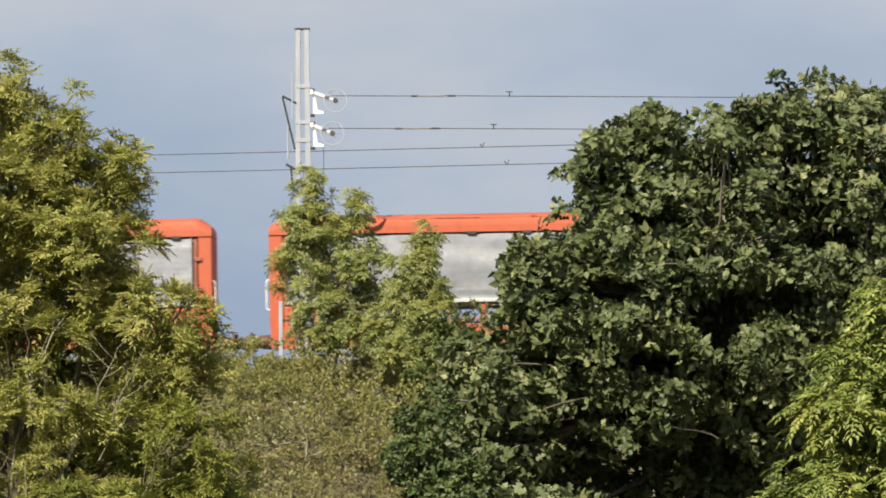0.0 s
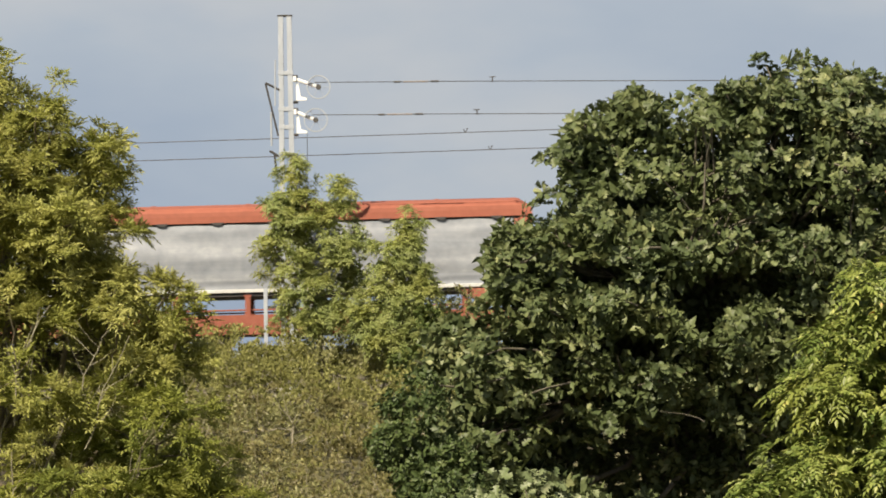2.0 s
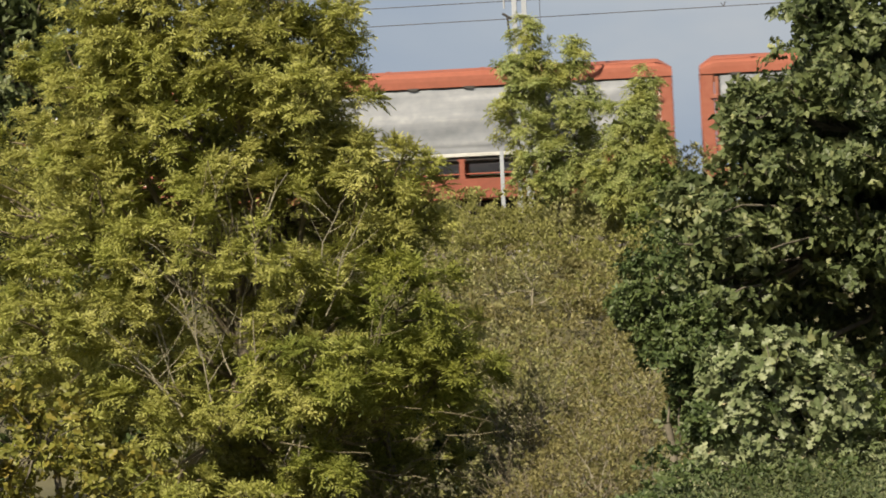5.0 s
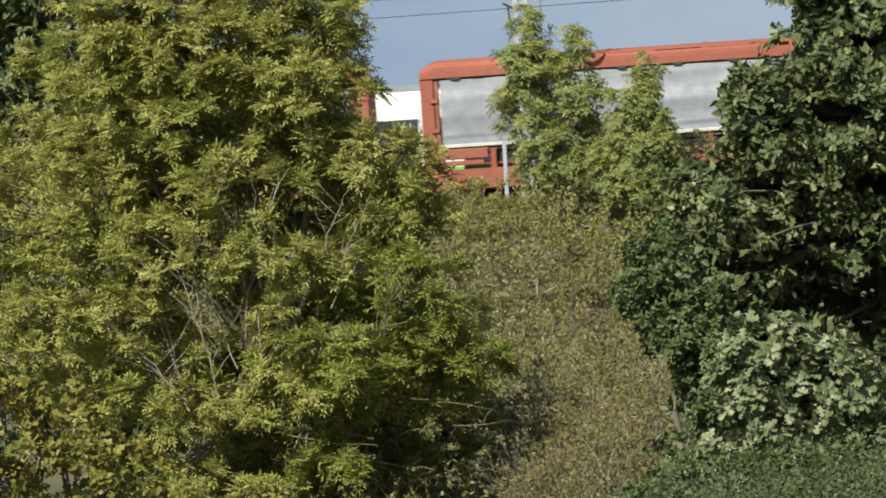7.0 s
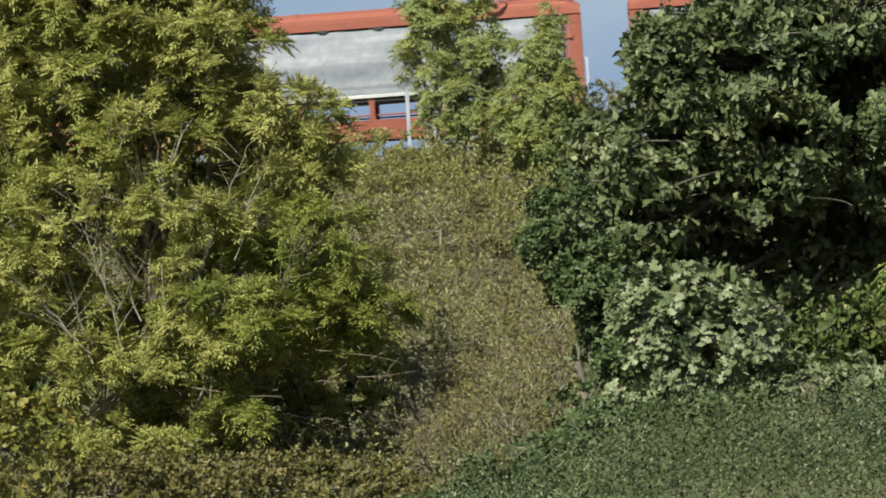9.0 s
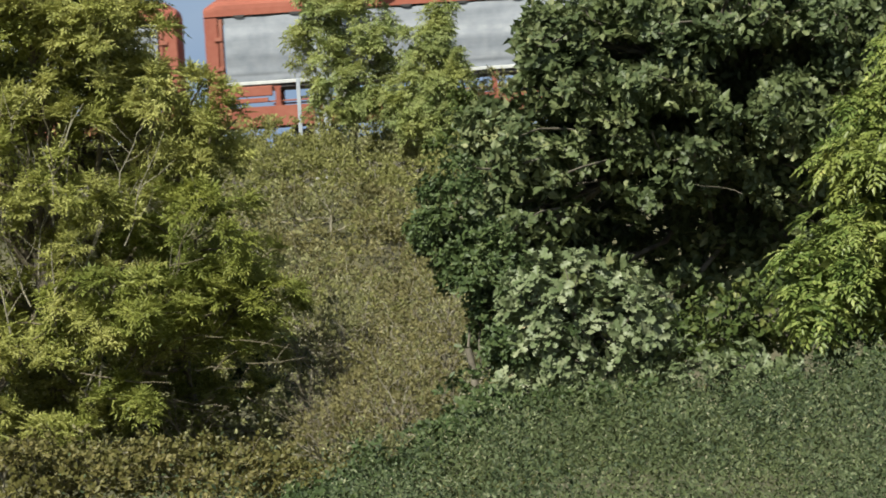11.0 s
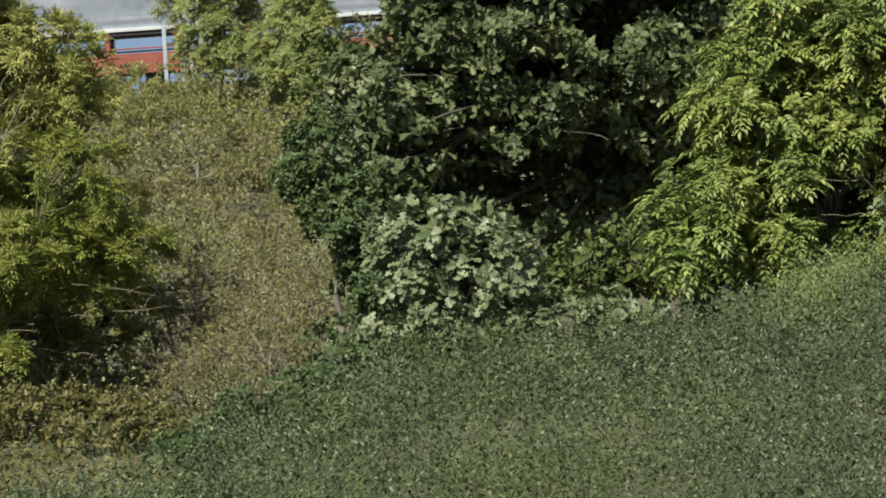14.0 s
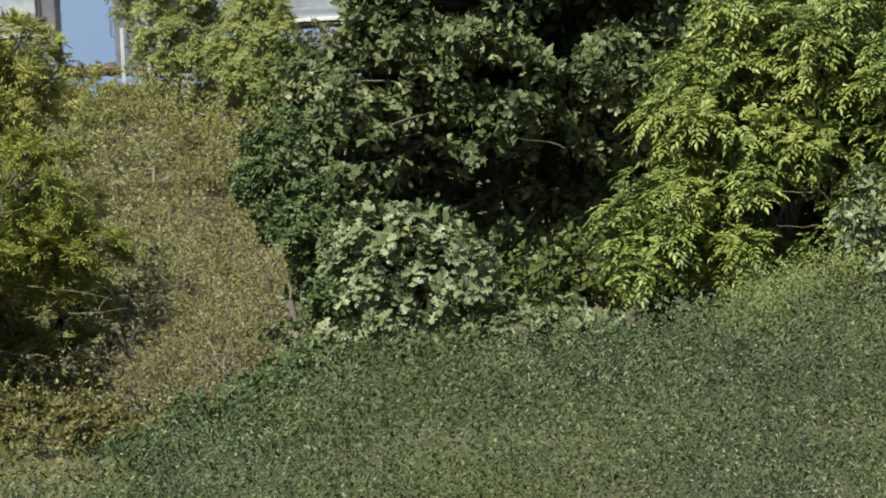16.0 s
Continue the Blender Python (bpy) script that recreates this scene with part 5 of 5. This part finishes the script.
def thicket(x, y, w, h, mat):
    z = float(ground_z(np.array(x), np.array(y)))
    tree("thicket_bush", {THICKET_LEAF: "olive-brown scrub bush with fine pale twigs on the bank", GREEN_THICKET_LEAF: "olive-green scrub bush near the top of the bank", GREY_THICKET_LEAF: "grey-olive scrub bush with pale leaf tips on the bank"}[mat], (x, y, z - 0.1), (x, y, z + 0.4 * h), 0.04,
         [(x, y, z + 0.5 * h, 0.5 * w, 0.45 * w, 0.5 * h), (x + 0.3 * w, y - 0.1, z + 0.4 * h, 0.3 * w, 0.3 * w, 0.36 * h), (x - 0.3 * w, y, z + 0.38 * h, 0.3 * w, 0.3 * w, 0.36 * h)],
         (0.1, 0.24), 48, 11, fine_leaves, mat, PALE_BARK, category="bush", twig_share=0.1, bottom=z, limb_r=0.02, group="scrub on the bank", trunk_name="stem", low=-0.1, limb_share=0.35)


for x, y, h in ((-8.05, 69.6, 4.6), (-9.1, 70.4, 4.8), (-10.0, 69.0, 2.6), (-8.6, 68.5, 2.4), (-7.2, 69.0, 2.5), (-5.8, 68.6, 2.4), (-4.6, 68.8, 2.2), (-3.6, 69.0, 1.8), (1.2, 68.0, 2.2), (2.6, 68.4, 2.4), (4.0, 68.2, 2.4), (5.4, 68.0, 2.4)):
    bramble(x, y, h - 1.3, 0.9, IVY_LEAF, "undergrowth_bush", "dark green leafy undergrowth behind the trees", 0.13, 26, "undergrowth bushes")
for x, y, tz, w in ((-0.05, 105.6, 4.5, 0.5), (0.3, 105.2, 4.1, 0.5), (-0.5, 105.2, 3.6, 0.4)):
    bramble(x, y, tz, w, HAZEL_LEAF, "track_shrub", "dark green shrub at the foot of a sapling by the track", 0.14, 26, "shrubs by the track")

for y, xs, w, h in ((111.6, (-10.4, -8.8, -7.2, -5.9, -4.7, -3.5, -2.3, -1.1, 0.1), 1.8, 1.55), (109.5, (-7.6, -5.9, -4.4, -2.8, -1.2, 0.6), 2.2, 1.55), (104.5, (-6.0, -4.4, -2.7, -1.0, 0.8), 2.2, 1.4), (99.5, (-5.4, -3.8, -2.0, -0.4, 1.1), 2.1, 1.4),
                    (94.5, (-4.8, -3.3, -1.6, 0.1), 2.1, 1.4), (89.5, (-4.2, -2.8, -1.2, 0.3), 2.0, 1.4), (84.5, (-3.8, -2.4, -0.8, 0.4), 2.0, 1.5), (79.0, (-3.5, -2.2, -0.8, 0.3), 1.8, 1.5), (108.0, (2.6, 4.4, 6.2), 2.2, 1.6), (108.8, (-0.5, 0.5, 1.5), 1.8, 2.4), (107.0, (-6.8, -5.1, -3.6, -1.9, -0.2), 2.2, 1.5), (102.0, (-5.2, -3.5, -1.9, -0.1), 2.2, 1.4), (97.0, (-4.6, -2.9, -1.2, 0.5), 2.1, 1.4), (92.0, (-4.0, -2.4, -0.7), 2.1, 1.4), (87.0, (-3.5, -1.9, -0.3), 2.0, 1.4), (81.8, (-3.1, -1.6, -0.2), 2.0, 1.5), (76.8, (-2.8, -1.5, -0.2), 1.8, 1.5), (74.5, (-3.0, -1.7, -0.5), 1.8, 1.7), (71.0, (-2.8, -1.6, -0.5), 1.8, 1.7), (67.5, (-2.6, -1.5, -0.5), 1.7, 1.6), (64.0, (-1.7, -1.1, -0.5), 1.4, 1.45), (60.5, (-1.4, -0.9, -0.5), 1.3, 1.25), (57.0, (-1.15, -0.7), 1.2, 1.2), (53.0, (-1.3, -0.9), 1.0, 0.85), (50.5, (-1.5, -1.1), 0.9, 0.6)):
    for x in xs:
        tone = RNG.random() + 0.55 * float(smooth(92, 106, y)) - 0.3 * float(smooth(72, 58, y))
        thicket(x + RNG.normal(0, 0.15), y + RNG.normal(0, 0.6), w * RNG.uniform(0.8, 1.25), h * RNG.uniform(0.8, 1.3 if y < 107 else 1.1) * (1.35 if y < 76 else 1.0), GREEN_THICKET_LEAF if tone > 0.85 else GREY_THICKET_LEAF if tone > 0.45 else THICKET_LEAF)


def bare_shrub(x, y, h, n, seed_bow):
    """A leafless bush of forking pale twigs."""
    z = float(ground_z(np.array(x), np.array(y)))
    top = tagged(new("bare_shrub"), "leafless bush of pale grey twigs among the scrub", "bush", "bare shrubs")
    top.location = (x, y, z)
    main, fine = [], []
    for i in range(n):
        a = 6.2832 * i / n + RNG.uniform(-0.4, 0.4)
        out = np.array((math.cos(a), 0.6 * math.sin(a), 0.0))
        tip = out * h * RNG.uniform(0.4, 0.9) + np.array((0, 0, h * RNG.uniform(0.6, 1.0)))
        way = bent((0, 0, 0), tip, seed_bow, 7)
        main.append(tube(way, np.linspace(0.011, 0.004, 7), 5))
        for k in (2, 3, 4, 5):
            for s in range(2):
                q = way[k] + (tip * 0.25 + RNG.normal(0, 0.16, 3) * h)
                w2 = bent(way[k], q, 0.12, 5)
                fine.append(tube(w2, np.linspace(0.005, 0.002, 5), 4))
                fine.append(tube(bent(w2[2], w2[2] + RNG.normal(0, 0.1, 3) * h + np.array((0, 0, 0.06 * h)), 0.1, 4), np.linspace(0.003, 0.0015, 4), 3))
    tagged(part("branching", join_tubes("branching", main + fine, ASH_BARK), None, top), kind="stuff")


for x, y, h, n in ((-1.3, 52.4, 0.95, 8), (-0.95, 51.9, 0.8, 6), (-1.6, 54.2, 1.1, 7), (-1.75, 55.5, 1.0, 8), (-1.35, 56.2, 0.8, 6), (-2.0, 66.0, 1.5, 7), (-1.2, 76.0, 1.7, 7), (-2.3, 88.0, 1.8, 7), (-3.9, 61.4, 0.8, 7), (-1.0, 60.0, 1.2, 7), (-1.6, 62.5, 1.3, 7), (-0.7, 66.0, 1.5, 6), (-1.5, 71.0, 1.7, 7), (-2.4, 80.0, 1.8, 6), (-0.9, 84.0, 1.8, 6), (-1.0, 53.5, 0.8, 7), (-2.9, 50.8, 0.6, 6)):
    bare_shrub(x, y, h, n, 0.12)


def dead_branch(tree_top, pts, r, bark=PALE_BARK):
    """A bare grey bough that shows in a gap of a crown."""
    o = np.array(tree_top.location)
    for a, c in pts:
        part("dead_branch", join_tubes("dead_branch", [tube(bent(a, c, 0.08, 7) - o, np.linspace(r, r * 0.3, 7), 6)], bark), None, tree_top, "bare grey bough")


def scrub_cover(name, label, x0, x1, y0, y1, n, tall, size, mat, least=0.12):
    """A low tangle of leaves that hides the soil, in soft hummocks."""
    x, y = RNG.uniform(x0, x1, n), RNG.uniform(y0, y1, n)
    wave = np.sin(x * 2.1 + 1.9 * np.sin(y * 0.55)) * np.cos(y * 0.8 + 1.3 * np.sin(x * 1.1)) + 0.4 * np.sin(x * 5.3 + y * 1.9)
    hump = tall * (least + np.clip(0.5 + 0.42 * wave, 0, 1.2) ** 1.4)
    z = ground_z(x, y) + hump * RNG.uniform(0.05, 1.0, n) ** 0.6
    keep = (y > field_edge(x) + 2.0)
    p = np.stack([x, y, z], -1)[keep]
    v, f = rosettes(p, np.array((0, -0.4, 1.0)) + RNG.normal(0, 0.5, p.shape), 4, size, 0.5, LEAFLET, 0.8, 0.6)
    tagged(new(name, raw_mesh(name, v, f, mat)), label, "scrub", kind="stuff")


dead_branch(OAK, [((3.5, 58.9, 1.75), (2.9, 58.7, 1.9))], 0.007, BARK)
dead_branch(ROWAN, [((5.5, 45.6, 0.75), (4.9, 45.2, 1.45)), ((5.3, 45.5, 1.0), (5.25, 45.2, 1.5)), ((5.5, 45.6, 0.8), (4.75, 45.2, 0.85)), ((5.15, 45.4, 1.15), (4.7, 45.2, 1.2))], 0.008, ASH_BARK)
def crown_stems(tree_top, foot, spread, rise, depth, n):
    """Pale upright stems that fan out through the front of a crown."""
    o = np.array(tree_top.location)
    for k in range(n):
        s = -1 + 2 * (k + 0.5) / n
        a = np.array((foot[0] + 0.55 * spread * s + RNG.normal(0, 0.25), depth + RNG.uniform(-0.2, 0.3), foot[2] + rise * RNG.uniform(0.0, 0.55)))
        c = a + np.array((0.4 * spread * s + RNG.normal(0, 0.2), RNG.uniform(-0.4, 0.0), RNG.uniform(0.9, 1.9)))
        r = RNG.uniform(0.009, 0.017)
        way = bent(a, c, 0.1, 8)
        tubes = [tube(way - o, np.linspace(r, r * 0.35, 8), 5)]
        for j in (2, 3, 4, 5):
            e = way[j] + np.array((RNG.normal(0, 0.3), RNG.uniform(-0.3, 0.05), RNG.uniform(0.2, 0.6)))
            tubes.append(tube(bent(way[j], e, 0.1, 5) - o, np.linspace(r * 0.5, r * 0.2, 5), 4))
        part("stem", join_tubes("stem", tubes, PALE_BARK), None, tree_top, "pale grey-brown stem")


crown_stems(ASH, (-5.6, 0, -0.4), 2.0, 5.2, ASH_Y - 1.15, 24)
dead_branch(ASH, [((-4.4, 60.9, 0.9), (-3.5, 60.3, 1.3)), ((-3.9, 60.6, 1.1), (-3.6, 60.2, 1.75)), ((-4.3, 60.8, 0.2), (-3.3, 60.2, 0.25)), ((-5.2, 60.6, -0.1), (-4.0, 60.0, -0.3)), ((-6.5, 60.7, 0.5), (-7.4, 60.2, 1.0)), ((-6.3, 60.6, 2.6), (-6.0, 60.3, 3.6)), ((-5.4, 60.6, 2.5), (-5.5, 60.3, 3.4))], 0.011, ASH_BARK)

for k in range(16):
    a = np.array((RNG.uniform(-4.9, -3.0), RNG.uniform(60.9, 61.8), RNG.uniform(-0.75, 0.2)))
    c = a + np.array((RNG.uniform(0.4, 1.0), RNG.uniform(-0.7, -0.2), RNG.uniform(-0.25, 0.3)))
    dead_branch(ASH, [(a, c), ((a + c) / 2, c + np.array((RNG.uniform(-0.4, 0.1), 0.1, RNG.uniform(0.15, 0.4))))], RNG.uniform(0.006, 0.011), ASH_BARK)

scrub_cover("bank_scrub", "olive-brown low scrub covering the railway bank", -8.0, 2.5, 60, 112.5, 9000, 0.8, 0.085, GREY_THICKET_LEAF)
scrub_cover("crest_scrub", "olive-green scrub along the top of the bank", -12.0, 3.0, 110.8, 113.0, 10500, 1.35, 0.08, GREEN_THICKET_LEAF, 0.6)
scrub_cover("shade_scrub", "dark low scrub under the trees", -9.5, 9.5, 40, 70, 9500, 0.4, 0.09, BRAMBLE_LEAF)

def weeds(name, label, x, y, tall, leaves, size, ratio, mat):
    """Leafy stems, each a bent stalk with narrow rising leaves up to its tip."""
    n = len(x)
    z = ground_z(x, y)
    lean = RNG.normal(0, 0.2, (n, 2))
    B, A, U, S = [], [], [], []
    for k in range(leaves):
        s = 0.2 + 0.8 * (k + RNG.uniform(0.3, 1.0, n)) / leaves
        ang = k * 2.4 + RNG.uniform(0, 6.28, n)
        B.append(np.stack([x + lean[:, 0] * s * s * tall, y + lean[:, 1] * s * s * tall, z + tall * s], -1))
        A.append(np.stack([np.cos(ang), np.sin(ang), RNG.normal(0.75, 0.5, n)], -1))
        U.append(np.stack([RNG.normal(0, 0.4, n), RNG.normal(-0.3, 0.4, n), np.ones(n)], -1))
        S.append((0.45 + 1.3 * RNG.random(n) ** 2) * (1.2 - 0.5 * s) * size * y)
    B, A, U, S = np.concatenate(B), np.concatenate(A), np.concatenate(U), np.concatenate(S)
    v, f = leaf_arrays(B, A, U, S, S * ratio, LEAFLET)
    tagged(new(name, raw_mesh(name, v, f, mat)), label, "weeds", kind="stuff")


def build_weeds():
    """Weeds over the near field, in uneven drifts, with taller yellower ones along its edge, coloured brighter as if
    sunlit.
    """
    n, stems = 9500, 8
    y = 11.5 * (52.0 / 11.5) ** RNG.random(n)
    x = RNG.uniform(-0.085, 0.15, n) * y
    vigour = RNG.uniform(0.45, 1.5, n)
    y, vigour = np.repeat(y, stems), np.repeat(vigour, stems)
    x = np.repeat(x, stems) + RNG.normal(0, 0.0024, n * stems) * y
    y = y + RNG.normal(0, 0.12, n * stems)
    keep = (y < field_edge(x) + 2.5) & (y > 11)
    x, y, vigour = x[keep], y[keep], vigour[keep]
    wave = np.zeros(len(x))
    for a, c, e in ((2.1, 0.7, 0.3), (5.3, -1.9, 1.7), (-3.7, 2.6, 4.1), (8.1, 3.3, 2.2), (-6.4, 5.2, 0.9), (12.0, -4.6, 3.3)):
        wave += np.sin(a * x + c * y + e) * 0.42
    broad = np.sin(1.3 * x + 0.5 * y) * np.cos(0.9 * x - 0.31 * y + 1.1)
    tall = (0.15 + 0.28 * np.clip(0.5 + wave * 0.55, 0, 1.9)) * (1 + 0.35 * broad) * vigour * RNG.uniform(0.75, 1.15, len(x)) * (1 + 0.6 * smooth(1.0, 2.4, -x) * smooth(26, 40, y))
    tall = tall * np.where(RNG.random(len(x)) < 0.05, 1.6, 1.0)
    weeds("weeds", "dense grey-green leafy weeds covering the near field", x, y, tall, 6, 0.00118, 0.5, WEED_LEAF)
    n = 1500
    y = 14.0 * (46.0 / 14.0) ** RNG.random(n)
    x = RNG.uniform(-0.07, 0.15, n) * y
    keep = y < field_edge(x) + 2.3
    x, y = x[keep], y[keep]
    weeds("seed_heads", "thin pale seed heads standing over the weeds", x, y, RNG.uniform(0.35, 0.62, len(x)), 11, 0.0008, 0.4, SEED_HEAD)
    n = 5200
    x = RNG.uniform(3.3, 7.0, n)
    y = field_edge(x) + 1.5 + RNG.uniform(0, 3.0, n)
    drift = 0.5 + 0.5 * np.sin(3.1 * x + 1.4) * np.cos(1.7 * y + 0.6 * x)
    weeds("edge_weeds", "tall yellow-green weeds along the field edge", x, y, RNG.uniform(0.4, 0.65, n) * (0.6 + 0.5 * drift), 9, 0.0012, 0.42, LIT_EDGE_WEED_LEAF)
    n = 2600
    x = RNG.uniform(-0.8, 3.2, n)
    y = field_edge(x) + 0.8 + RNG.uniform(0, 3.0, n)
    weeds("fringe_weeds", "loose grey-green weed stems at the foot of the saplings", x, y, RNG.uniform(0.3, 0.62, n), 10, 0.0012, 0.42, WEED_LEAF)


build_weeds()


# ---- what moves ----
def motions():
    times = [0.5 * i for i in range(33)]
    for k, wagon in enumerate(WAGONS):
        passes = -0.014 + 1.1503 * (k - 1) + float(np.interp(k - 1, [0, 2, 3, 4, 5, 6, 7, 11, 12, 13, 14], [-0.019, 0.009, 0.011, 0.017, 0.019, 0.014, 0.009, -0.023, -0.062, -0.085, -0.12]))
        rows = []
        for t in times:
            x = MAST_X - SPEED * (t - passes)      # an outer end is at the mast when t = passes
            rows.append((t, Matrix.Translation(along_track(x, TRACK_Y)) @ TILT))
        walk(wagon, rows)
    for k, car in enumerate(RAIL_CARS):
        rows = []
        for t in times:
            x = MAST_X + 2.0 + FAST * (t - 5.0) - CAR * (k + 1)
            rows.append((t, Matrix.Translation(along_track(x, FAR_Y)) @ TILT))
        walk(car, rows)


motions()
